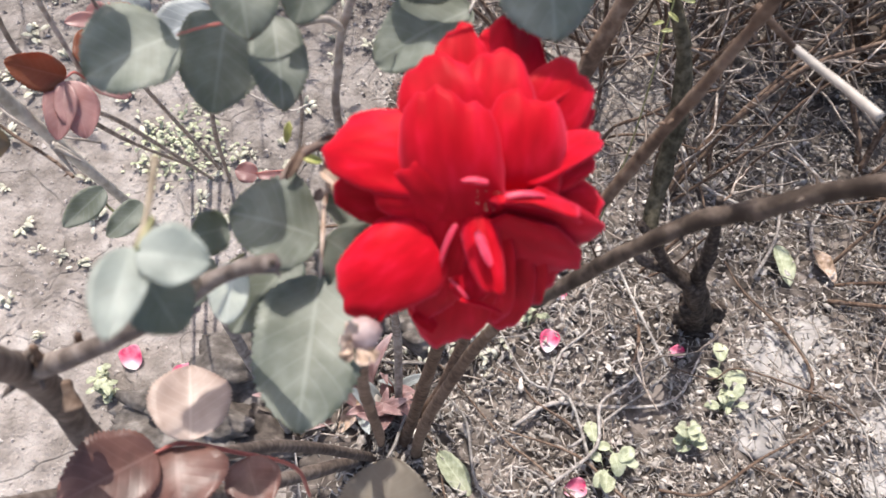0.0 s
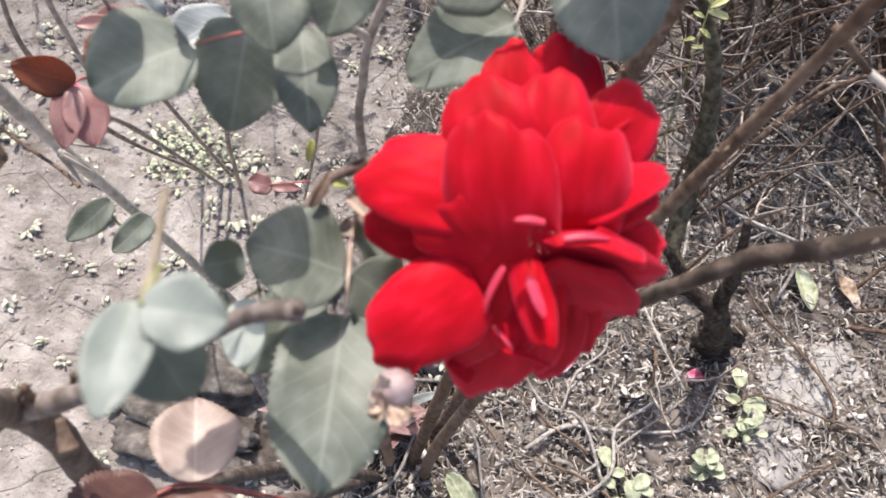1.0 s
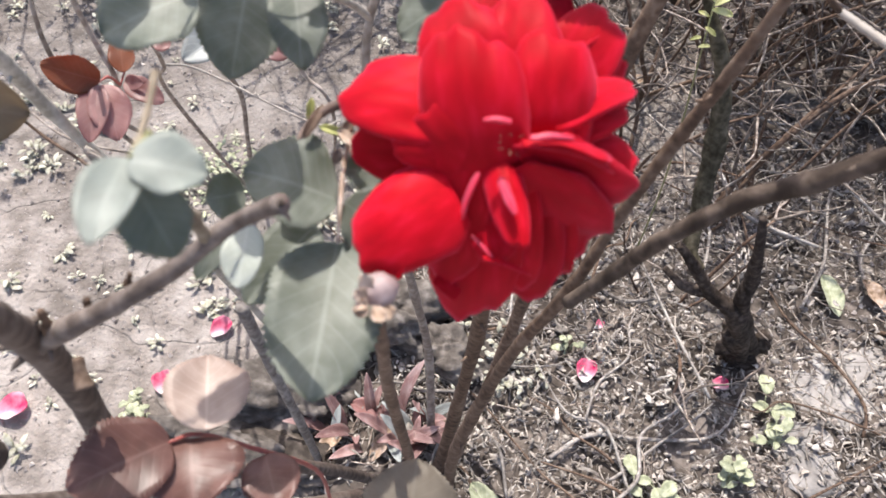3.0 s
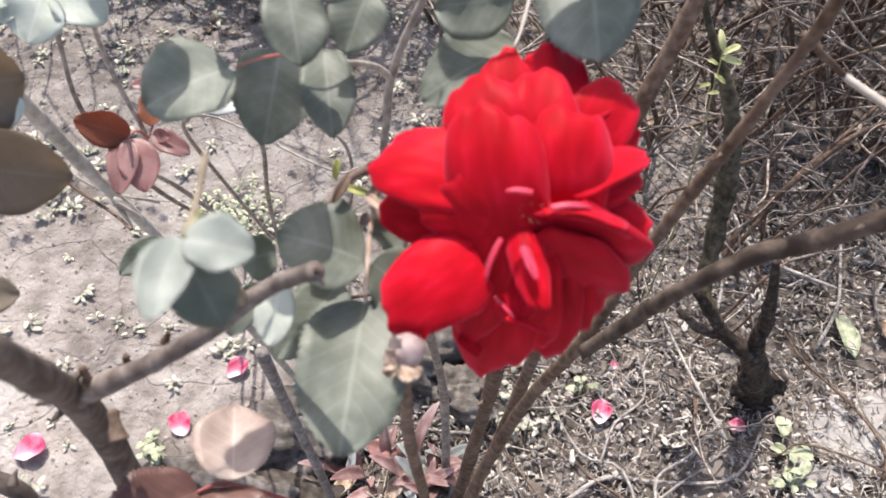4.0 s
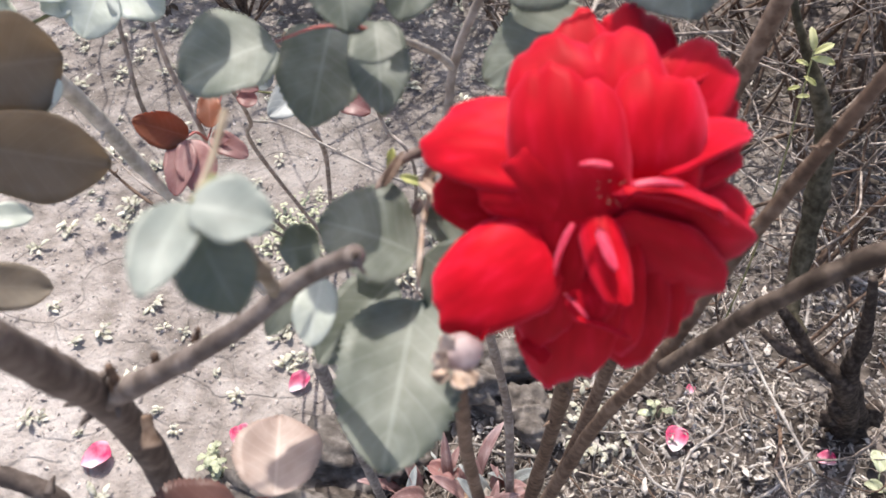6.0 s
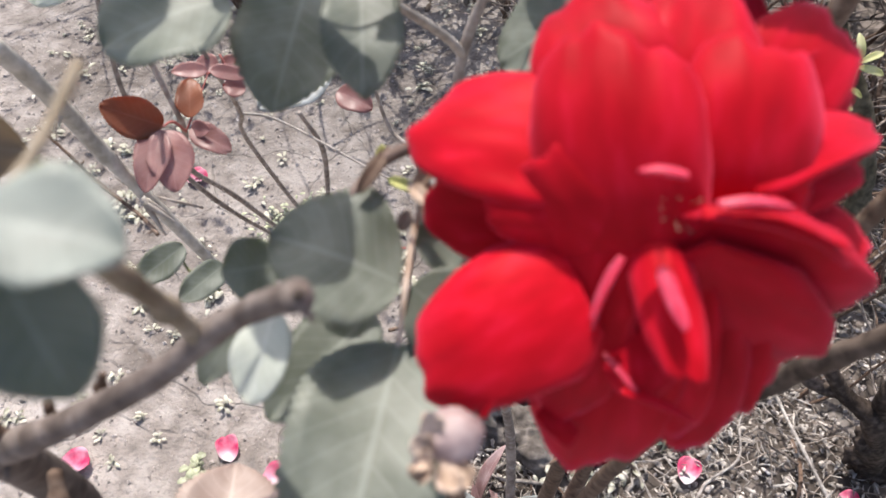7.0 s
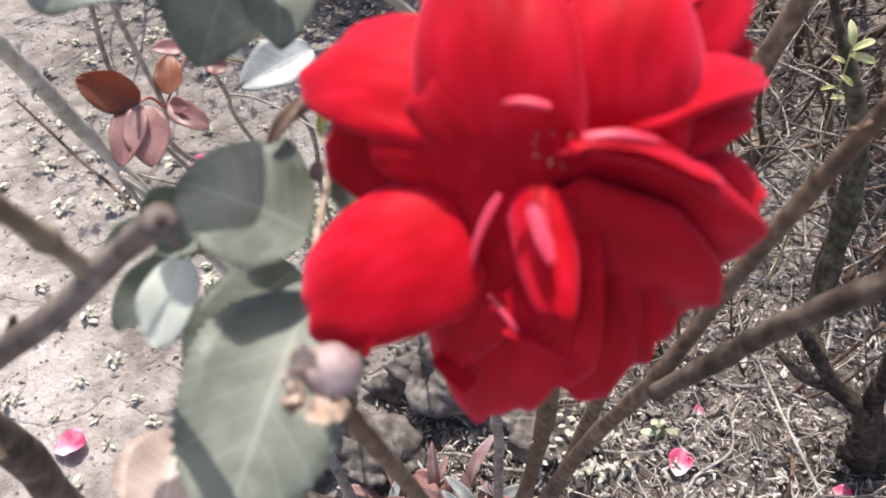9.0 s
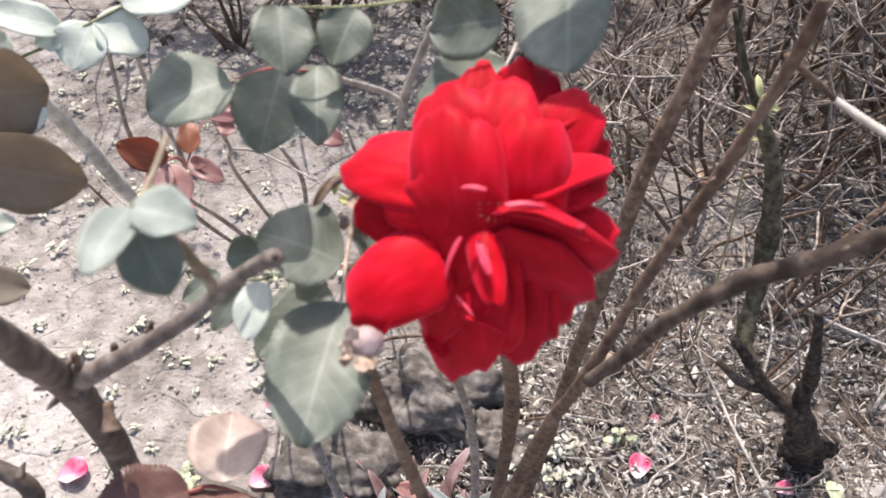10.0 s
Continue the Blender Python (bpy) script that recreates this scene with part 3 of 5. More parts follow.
# thick pruned cane with its cut side branch
cane("cane", [BASE + V((-0.03, -0.02, -0.02)), (-0.1035, 0.2742, 0.3342), (-0.0931, 0.2290, 0.5816), (-0.0902, 0.2269, 0.6673), (-0.0722, 0.2130, 0.7374), (-0.0594, 0.1984, 0.7801), (-0.0458, 0.1820, 0.8294)], [0.0085, 0.008, 0.0072, 0.0066, 0.0064, 0.0056, 0.005], rose, M_BARK_BROWN, thorns=7, seed=6)
cane("cane", [(-0.0705, 0.2109, 0.7417), (-0.0501, 0.2105, 0.7604), (-0.0303, 0.2136, 0.7757), (-0.0083, 0.2186, 0.7935), (0.0059, 0.2233, 0.8077), (0.0177, 0.2231, 0.8192), (0.0289, 0.2196, 0.8305)], [0.0048, 0.0038, 0.0032, 0.0028, 0.0026, 0.0025, 0.0029], rose, M_BARK_MID, thorns=3, seed=7)
cane("cane", [(0.0027, 0.2226, 0.8061), (0.0037, 0.2178, 0.8206), (0.0055, 0.2120, 0.8356), (0.0077, 0.2051, 0.8511), (0.0098, 0.1980, 0.8655)], [0.0022, 0.0017, 0.0019, 0.0013, 0.0010], rose, M_BARK_TAN, seed=8, knots=0.25)
cane("cane", [(0.0098, 0.1980, 0.8655), (0.0086, 0.2083, 0.8663), (0.0063, 0.2201, 0.8682)], [0.0006, 0.0007, 0.0009], rose, M_BARK_TAN, "pale olive young shoot", seed=13)
cane("cane", [BASE + V((-0.02, 0.0, -0.02)), (0.0360, 0.3525, 0.3337), (0.0409, 0.2771, 0.6064), (0.0493, 0.2340, 0.7413), (0.0531, 0.2178, 0.7943)], [0.005, 0.0045, 0.0035, 0.0024, 0.0018], rose, seed=9)
cane("cane", [(-0.1048, 0.4499, -0.0000), (-0.0974, 0.4164, 0.2064), (-0.1089, 0.4118, 0.3426), (-0.1137, 0.4038, 0.4580)], [0.0055, 0.005, 0.005, 0.0055], rose, M_BARK_GREY, seed=10)
cane("cane", [BASE + V((0.0, 0.03, -0.02)), (0.0271, 0.5260, 0.1937), (0.0154, 0.4822, 0.4020), (0.0003, 0.4157, 0.6604), (0.0004, 0.4149, 0.7190), (0.0055, 0.4174, 0.7535), (0.0204, 0.4225, 0.7926)], [0.006, 0.005, 0.004, 0.0025, 0.0023, 0.0022, 0.0022], rose, M_CANE_BROWN, seed=11)
cane("cane", [(0.0031, 0.4166, 0.7448), (-0.0003, 0.3984, 0.7643), (0.0043, 0.3336, 0.8138), (-0.0019, 0.3110, 0.8305)], [0.0022, 0.0018, 0.0012, 0.0010], rose, M_PALEWOOD, "pale side twig", seed=12, knots=0)

part("pith", tube([(0.0283, 0.2198, 0.8298), (0.0294, 0.2193, 0.8311)], [0.0011, 0.0010], M_BARK_DARK, 8, 2), rose, "dark hollow pith of the cut branch")

for k, (p, q, r) in enumerate([((-0.0604, 0.2087, 0.7162), (-0.0642, 0.2171, 0.7242), 0.0042), ((-0.0581, 0.2104, 0.7566), (-0.0579, 0.2114, 0.7675), 0.0028), ((-0.0446, 0.2152, 0.7629), (-0.0435, 0.2167, 0.7708), 0.0024), ((-0.0293, 0.2206, 0.7768), (-0.0275, 0.2220, 0.7818), 0.0018)]):
    part("spur", tube([p, lerp(p, q, 0.5), lerp(p, q, 0.9), q], [r, r * 0.55, r * 0.5, r * 0.2], M_BARK, 9, 5, rough=0.08, seed=70 + k), rose, "dark woody spur")

# low pruned cane beside the thick one
cane("cane", [(-0.1610, 0.1930, 0.6988), (-0.1547, 0.1983, 0.6777), (-0.1467, 0.2022, 0.6630), (-0.1345, 0.2034, 0.6530), (-0.1284, 0.2016, 0.6378), (-0.1315, 0.1909, 0.5961), (-0.0600, 0.3300, 0.3200), BASE + V((-0.02, -0.02, -0.02))], [0.0032, 0.0036, 0.0040, 0.0042, 0.0044, 0.0048, 0.006, 0.007], rose, M_BARK_BROWN, seed=16)
part("thorn", tube([(-0.1273, 0.2019, 0.6579), (-0.1273, 0.2045, 0.6601), (-0.1263, 0.2078, 0.6627)], [0.0026, 0.0018, 0.0004], M_BARK_BROWN, 7, 4), rose)

# leaves round the bloom
leaf([(0.0053, 0.3343, 0.8142), (-0.0004, 0.3126, 0.8301), (-0.0131, 0.3080, 0.8316), (-0.0279, 0.3065, 0.8255)], 0.0005, [
    ((-0.0286, 0.3062, 0.8256), (-0.0513, 0.2836, 0.8235), 0.034, (-0.1, 0.4, 0.9), 0.06, -0.06),
    ((-0.0209, 0.3341, 0.8143), (-0.0160, 0.2955, 0.8026), 0.031, (0.0, 0.1, 0.3), 0.06, -0.06),
    ((0.0025, 0.3188, 0.8287), (0.0133, 0.2879, 0.8175), 0.0200, (0.1, 0.2, 0.5), 0.06, -0.06)], rose, M_LEAF, M_REDSTALK)
leaf([(0.0355, 0.3592, 0.8401), (0.0181, 0.3276, 0.8502), (-0.0036, 0.3110, 0.8562)], 0.0006, [
    ((-0.0044, 0.3107, 0.8563), (0.0046, 0.2904, 0.8434), 0.022, (0.2, 0.2, 0.4), 0.08, -0.06),
    ((0.0186, 0.3255, 0.8504), (0.0149, 0.3065, 0.8385), 0.020, (0, 0.3, 0.6), 0.06, -0.06)], rose, M_LEAF)
leaf([(0.0726, 0.3899, 0.8250), (0.0709, 0.3678, 0.8173), (0.0691, 0.3545, 0.8153)], 0.0008, [
    ((0.0699, 0.3576, 0.8146), (0.0335, 0.3410, 0.7955), 0.034, (0, 0.4, 0.9), 0.06, -0.06),
    ((0.0661, 0.3599, 0.8338), (0.0348, 0.3616, 0.8244), 0.030, (0, 0, 0.1), 0.06, -0.06)], rose, M_LEAF, M_PALEWOOD)
leaf([(0.0777, 0.4028, 0.8704), (0.0918, 0.3621, 0.8611)], 0.0009, [
    ((0.0918, 0.3621, 0.8611), (0.0990, 0.3059, 0.8463), 0.040, (0, -0.6, -0.5), 0.04, 0.02)], rose, M_LEAF)
leaf([(0.0312, 0.2793, 0.8009), (0.0298, 0.2706, 0.7933), (0.0314, 0.2583, 0.7879), (0.0327, 0.2466, 0.7800)], 0.0008, [
    ((0.0305, 0.2571, 0.7898), (0.0026, 0.2536, 0.8027), 0.034, (-0.1, 0.4, 0.9), 0.05, -0.05),
    ((0.0315, 0.2497, 0.7763), (0.0367, 0.1951, 0.7722), 0.038, (0.0, 0.2, 0.5), 0.05, -0.05),
    ((0.0324, 0.2596, 0.7860), (0.0474, 0.2586, 0.7716), 0.024, (0.1, 0.1, 0.3), 0.05, -0.05),
    ((0.0300, 0.2705, 0.7904), (0.0420, 0.2767, 0.7845), 0.016, (0.1, 0.1, 0.3), 0.05, -0.05)], rose, M_LEAF, M_SEPAL)
leaf([(0.0060, 0.2491, 0.7843), (0.0031, 0.2439, 0.7870)], 0.0007, [
    # first leaflet: the sun's gloss on it is put into its whitish colour
    ((0.0044, 0.2440, 0.7866), (0.0055, 0.2252, 0.7776), 0.0135, (-0.25, 0.42, 0.5), 0.06, -0.03, M_LEAF_YOUNG_OR_LIT),
    ((-0.0030, 0.2601, 0.7833), (-0.0135, 0.2526, 0.7852), 0.017, (-0.1, -0.2, -0.2), 0.06, -0.05),
    ((0.0180, 0.2662, 0.7629), (0.0024, 0.2320, 0.7584), 0.022, (0, 0.2, 0.5), 0.06, -0.05),
    ((-0.0062, 0.2487, 0.7789), (-0.0120, 0.2309, 0.7698), 0.010, (0, -0.2, 0), 0.06, -0.05)], rose, M_LEAF)
leaf([(0.0099, 0.2057, 0.8646), (0.0106, 0.1996, 0.8663), (0.0112, 0.1953, 0.8681)], 0.0008, [
    ((0.0111, 0.1946, 0.8677), (0.0255, 0.1973, 0.8643), 0.0140, (0.1, 0.4, 0.9), 0.06, -0.05, M_LEAF_PALE),
    ((0.0088, 0.1972, 0.8655), (0.0120, 0.1752, 0.8672), 0.0110, (-0.1, 0.3, 0.7), 0.08, -0.05, M_LEAF_PALE),
    ((0.0103, 0.1948, 0.8627), (0.0187, 0.1873, 0.8475), 0.0145, (0.1, -0.2, -0.1), 0.06, -0.05)], rose, M_LEAF)
leaf([(0.0164, 0.2304, 0.5594), (0.0107, 0.2325, 0.6038), (-0.0134, 0.2247, 0.6397), (-0.0309, 0.2174, 0.6653), (-0.0400, 0.2091, 0.6715)], 0.0011, [
    ((-0.0258, 0.2171, 0.6723), (-0.0376, 0.2523, 0.6738), 0.036, (0.0, 0.3, 0.6), 0.05, -0.06, M_LEAF_PINK),
    ((-0.0391, 0.2099, 0.6714), (-0.0647, 0.1803, 0.6856), 0.036, (-0.2, 0.0, 0.2), 0.05, -0.08),
    ((-0.0338, 0.2150, 0.6655), (-0.0206, 0.1859, 0.6680), 0.042, (0, 0.0, 0.2), 0.05, -0.08),
    ((-0.0085, 0.2250, 0.6330), (0.0063, 0.1997, 0.6372), 0.026, (0, 0.0, 0.2), 0.05, -0.08)], rose, M_LEAF_MAROON, M_REDSTALK, "maroon young leaf on a red stalk")
leaf([(0.0306, 0.1971, 0.5899), (0.0580, 0.2045, 0.6096)], 0.001, [
    ((0.0641, 0.2017, 0.6136), (0.0628, 0.2366, 0.6306), 0.046, (0, 0.0, 0.2), 0.05, -0.05)], rose, M_LEAF_BROWN)
leaf([(-0.1401, 0.2549, 0.8076), (-0.1318, 0.2644, 0.8048), (-0.1262, 0.2706, 0.8032)], 0.0009, [
    ((-0.1316, 0.2625, 0.8027), (-0.0944, 0.2843, 0.7800), 0.033, (-0.1, -0.2, -0.2), 0.05, 0.03),
    ((-0.1304, 0.2805, 0.8199), (-0.1089, 0.3003, 0.8139), 0.036, (-0.1, -0.2, -0.2), 0.05, 0.03),
    ((-0.1255, 0.2276, 0.7693), (-0.1033, 0.2424, 0.7561), 0.018, (0, -0.1, 0.1), 0.05, 0.03),
    ((-0.1221, 0.2500, 0.7804), (-0.1121, 0.2585, 0.7759), 0.010, (0, 0.1, 0.4), 0.05, 0.0, M_LEAF_YOUNG_OR_LIT),
    ((-0.1097, 0.2948, 0.8081), (-0.1150, 0.2823, 0.8007), 0.008, (0, 0.1, 0.4), 0.05, 0.0, M_LEAF_YOUNG_OR_LIT)], rose, M_LEAF_BROWN, M_BARK_MID, "brownish rose leaf", teeth=0)
leaf([(-0.2374, 0.3692, 0.7556), (-0.2071, 0.4069, 0.7600), (-0.1900, 0.4272, 0.7656), (-0.1662, 0.4518, 0.7732)], 0.0010, [
    ((-0.2028, 0.4151, 0.7655), (-0.2305, 0.3921, 0.7875), 0.022, (0, 0.2, 0.6), 0.06, -0.05),
    ((-0.1912, 0.4260, 0.7654), (-0.1950, 0.4024, 0.7479), 0.030, (0, 0.2, 0.6), 0.06, -0.05),
    ((-0.1893, 0.4281, 0.7660), (-0.1641, 0.4342, 0.7471), 0.030, (0, 0.2, 0.5), 0.06, -0.05),
    ((-0.2040, 0.4146, 0.7620), (-0.2133, 0.4023, 0.7625), 0.017, (0, 0.2, 0.5), 0.06, -0.05),
    ((-0.2220, 0.3906, 0.7594), (-0.2341, 0.3854, 0.7715), 0.020, (0, 0.2, 0.5), 0.06, -0.05),
    ((-0.1777, 0.4415, 0.7716), (-0.1418, 0.4693, 0.7728), 0.030, (0, 0.2, 0.5), 0.06, -0.05)], rose, M_LEAF_YOUNG_OR_LIT)


# unseen leaves added sunward of the visible ones, only to cast shade on them
for c, reach, wide, turn in ((V((0.0085, 0.2550, 0.8000)) + SUN * 0.095, 0.030, 0.021, 1.15), (V((0.0960, 0.3230, 0.8700)) + SUN * 0.035, 0.046, 0.034, 0.2), (V((-0.0152, 0.2539, 0.7870)) + SUN * 0.15, 0.024, 0.018, 0.2), (V((-0.0200, 0.3145, 0.8084)) + SUN * 0.055, 0.044, 0.025, 1.5), (V((-0.0496, 0.2934, 0.8300)) + SUN * 0.062, 0.026, 0.016, 1.0)):
    d = V((math.cos(turn), math.sin(turn), 0.1)) * reach / 2
    leaf([c - d + SUN * 0.03 - d * 0.6, c - d + SUN * 0.012 - d * 0.3, c - d], 0.0006, [(c - d, c + d, wide, (0, 1.2, 2.5), 0.05, -0.05)], rose, M_LEAF)


def lump(c, r, mat, squash=(1, 1, 1), seed=0, rough=0.12, detail=2):
    bm = bmesh.new()
    bmesh.ops.create_icosphere(bm, subdivisions=detail, radius=1.0)
    off = Vector((seed * 3.1, seed * 1.7, seed))
    verts = []
    for v in bm.verts:
        k = 1 + rough * noise.noise(v.co * 1.6 + off) * 2 + rough * 0.6 * noise.noise(v.co * 4 + off) + rough * 0.35 * noise.noise(v.co * 11 + off) + rough * 0.2 * noise.noise(v.co * 27 + off)
        verts.append(V(c) + Vector([v.co[i] * squash[i] * r * k for i in range(3)]))
    faces = [tuple(v.index for v in f.verts) for f in bm.faces]
    bm.free()
    return verts, faces, mat, None


def bud():
    c = V((0.0537, 0.2181, 0.8003))
    b = part("bud", lump(c, 0.0050, M_BUD, (1.1, 1, 1), 4, rough=0.09, detail=3), rose, "withered pinkish grey rose bud with dry sepals")
    for k, (p, q, w) in enumerate([((0.0504, 0.2149, 0.8019), (0.0475, 0.2184, 0.8060), 0.0048), ((0.0503, 0.2134, 0.8011), (0.0474, 0.2151, 0.8033), 0.0044), ((0.0514, 0.2131, 0.8006), (0.0507, 0.2095, 0.7981), 0.0044), ((0.0534, 0.2132, 0.8003), (0.0547, 0.2095, 0.7973), 0.0048), ((0.0552, 0.2139, 0.7998), (0.0582, 0.2122, 0.7971), 0.0040), ((0.0492, 0.2140, 0.8017), (0.0524, 0.2116, 0.8008), 0.0044)]):
        part("sepal", blade(p, q, w, facing(p, (0.5 * math.sin(k * 2.1), 0.5 * math.cos(k * 2.1), 0)), M_SEPAL, 0.5, 0.5, 0.15, ruffle=0.12, seed=k, nu=10, nv=6), b)


bud()


def spent_tips():
    for k, (p, q, m) in enumerate([((0.0262, 0.2781, 0.8012), (0.0350, 0.2739, 0.7975), M_SEPAL), ((0.0274, 0.2767, 0.7995), (0.0311, 0.2819, 0.8034), M_SEPAL), ((0.0107, 0.3031, 0.7764), (0.0201, 0.3037, 0.7737), M_YELLOW), ((-0.0012, 0.3239, 0.7577), (-0.0010, 0.3306, 0.7644), M_YELLOW), ((0.0289, 0.2756, 0.7966), (0.0369, 0.2730, 0.7920), M_SEPAL), ((0.0215, 0.2809, 0.8089), (0.0166, 0.2713, 0.8014), M_BARK), ((0.0236, 0.2798, 0.8071), (0.0301, 0.2868, 0.8093), M_BARK), ((0.0270, 0.2692, 0.7936), (0.0286, 0.2724, 0.7987), M_DRYBROWN)]):
        part("sepal", blade(p, q, 0.0036, facing(p), m, 0.3, 0.3, 0.15, seed=k, nu=10, nv=4), rose, "dry curled sepal")


spent_tips()
cane("cane", [(0.0150, 0.2704, 0.8010), (0.0200, 0.2774, 0.8062), (0.0267, 0.2819, 0.8091), (0.0335, 0.2888, 0.8088)], [0.0012, 0.0016, 0.0015, 0.0012], rose, M_DRYBROWN, "withered brown flower stalk", seed=15)

# ---------------------------------------------------------------- second rose bush, with red young leaves
RB = V((-0.3697, 0.8777, 0.0000))
red = thing("rose_bush", tuple(RB), "small rose bush with reddish young leaves on thin upright canes", "rose bush")
def red_cane(seed, points, radii, mat):
    cane("cane", points, [r * 0.62 for r in radii], red, mat, seed=seed, sides=8, thorns=3)


red_cane(20, [(-0.183, 0.606, -0.01), (-0.193, 0.52, 0.30), (-0.2037, 0.4315, 0.5860), (-0.2102, 0.4159, 0.6438), (-0.2076, 0.3984, 0.6967), (-0.2003, 0.3757, 0.7442)], [0.0075, 0.007, 0.0066, 0.0075, 0.0078, 0.0075], M_CANE_PALE)
red_cane(21, [RB + V((0.02, 0, -0.02)), (-0.3087, 0.6552, 0.3548), (-0.2433, 0.5171, 0.5385), (-0.1973, 0.4720, 0.6204), (-0.1988, 0.4692, 0.6563), (-0.1984, 0.4640, 0.6901), (-0.1947, 0.4592, 0.7236)], [0.005, 0.0045, 0.0035, 0.003, 0.003, 0.0028, 0.0025], M_CANE_BROWN)
red_cane(22, [RB + V((0.03, 0.02, -0.02)), (-0.3067, 0.6973, 0.3940), (-0.2165, 0.5631, 0.5633), (-0.1995, 0.5245, 0.6293), (-0.1990, 0.5107, 0.6711)], [0.005, 0.004, 0.003, 0.0025, 0.002], M_CANE_BROWN)
red_cane(23, [RB + V((-0.02, 0.02, -0.02)), (-0.3172, 0.6276, 0.3770), (-0.3125, 0.5576, 0.5437), (-0.2967, 0.5457, 0.6419), (-0.2817, 0.5418, 0.7027)], [0.004, 0.004, 0.0035, 0.003, 0.003], M_CANE_BROWN)
red_cane(24, [(-0.2213, 0.4903, 0.5271), (-0.2532, 0.4638, 0.5653), (-0.2978, 0.4781, 0.5933)], [0.002, 0.0016, 0.001], M_CANE_BROWN)
red_cane(25, [RB + V((0.05, 0.0, -0.02)), (-0.2280, 0.6957, 0.3141), (-0.1921, 0.6399, 0.4633), (-0.1777, 0.5856, 0.5542)], [0.005, 0.0045, 0.004, 0.003], M_CANE_BROWN)
red_cane(26, [(-0.2165, 0.5631, 0.5633), (-0.2035, 0.6014, 0.5269), (-0.1028, 0.5910, 0.4923), (-0.0773, 0.5999, 0.4920)], [0.002, 0.0018, 0.0018, 0.0015], M_PALEWOOD)
red_cane(27, [RB + V((0.16, 0.0, -0.02)), (-0.1011, 0.6517, 0.4355), (-0.1204, 0.6332, 0.5139), (-0.1234, 0.6182, 0.5622)], [0.004, 0.003, 0.003, 0.0025], M_CANE_BROWN)
red_cane(29, [(-0.2581, 0.4229, 0.6497), (-0.2459, 0.4216, 0.6359), (-0.2267, 0.4182, 0.6148), (-0.1941, 0.4057, 0.6082), (-0.1783, 0.3973, 0.6044)], [0.0012, 0.0016, 0.0018, 0.0020, 0.0022], M_BARK)
for k in range(6):
    rnd = random.Random(40 + k)
    p = V((-0.2002, 0.4194, 0.6075)) + V((rnd.uniform(-1, 1), rnd.uniform(-1, 1), rnd.uniform(-1, 1))) * 0.002
    q = V((-0.1907, 0.4218, 0.5852)) + V((rnd.uniform(-1, 1), rnd.uniform(-1, 1), rnd.uniform(-1, 1))) * 0.006
    part("splinter", tube([p, lerp(p, q, 0.5), q], [0.0020, 0.0016, 0.0004], M_PALEWOOD, 5, 3, seed=k), red, "pale torn splinter of the split cane")
leaf([(-0.1860, 0.4599, 0.6316), (-0.1874, 0.4532, 0.6439), (-0.1900, 0.4441, 0.6458)], 0.0009, [
    ((-0.1891, 0.4456, 0.6465), (-0.2134, 0.4305, 0.6677), 0.024, (0, -0.2, 0), 0.10, -0.05, M_RUST),
    ((-0.1904, 0.4433, 0.6454), (-0.1840, 0.4071, 0.6295), 0.020, (-0.1, 0, 0.2), 0.08, -0.05),
    ((-0.1873, 0.4450, 0.6440), (-0.1704, 0.4164, 0.6247), 0.026, (0.1, 0, 0.2), 0.08, -0.05),
    ], red, M_LEAF_RED, M_REDSTALK, "reddish young rose leaf")
leaf([(-0.1860, 0.4599, 0.6316), (-0.1873, 0.4807, 0.6383), (-0.1884, 0.5021, 0.6470)], 0.0007, [
    ((-0.1850, 0.4664, 0.6379), (-0.1923, 0.4873, 0.6519), 0.017, (0, -0.2, 0), 0.06, -0.05, M_RUST),
    ((-0.1840, 0.4624, 0.6324), (-0.1577, 0.4599, 0.6224), 0.017, (0, 0.1, 0.4), 0.06, -0.05),
    ((-0.1893, 0.5020, 0.6478), (-0.2070, 0.4901, 0.6523), 0.011, (0, 0.1, 0.4), 0.06, -0.05),
    ((-0.1876, 0.5031, 0.6474), (-0.1678, 0.5126, 0.6396), 0.011, (0, 0.1, 0.4), 0.06, -0.05),
    ((-0.1835, 0.4627, 0.6322), (-0.1698, 0.4616, 0.6353), 0.011, (0, -0.2, 0), 0.06, -0.05)], red, M_LEAF_RED, M_REDSTALK, "reddish young rose leaf")
leaf([(-0.1995, 0.5245, 0.6293), (-0.1764, 0.5529, 0.6057), (-0.1398, 0.5776, 0.6082)], 0.0008, [
    ((-0.1416, 0.5767, 0.6085), (-0.1736, 0.5254, 0.6055), 0.036, (0, 0.1, 0.5), 0.06, -0.05),
    ((-0.1836, 0.5513, 0.6103), (-0.1968, 0.5559, 0.6294), 0.020, (0, 0.1, 0.5), 0.06, -0.05),
    ((-0.1432, 0.5895, 0.5784), (-0.1136, 0.5847, 0.5718), 0.022, (0, 0.1, 0.3), 0.06, -0.05, M_LEAF_RED)], red, M_LEAF_SILVER)
leaf([(-0.1913, 0.5225, 0.6464), (-0.1826, 0.5163, 0.6331)], 0.0008, [
    ((-0.1911, 0.5175, 0.6406), (-0.2040, 0.5123, 0.6447), 0.014, (0, 0.1, 0.4), 0.06, -0.05),
    ((-0.1895, 0.5190, 0.6411), (-0.1752, 0.5273, 0.6402), 0.012, (0, 0.1, 0.4), 0.06, -0.05),
    ((-0.1739, 0.5157, 0.6265), (-0.1874, 0.5105, 0.6303), 0.014, (0, 0.1, 0.4), 0.06, -0.05)], red, M_LEAF_RED, M_REDSTALK)
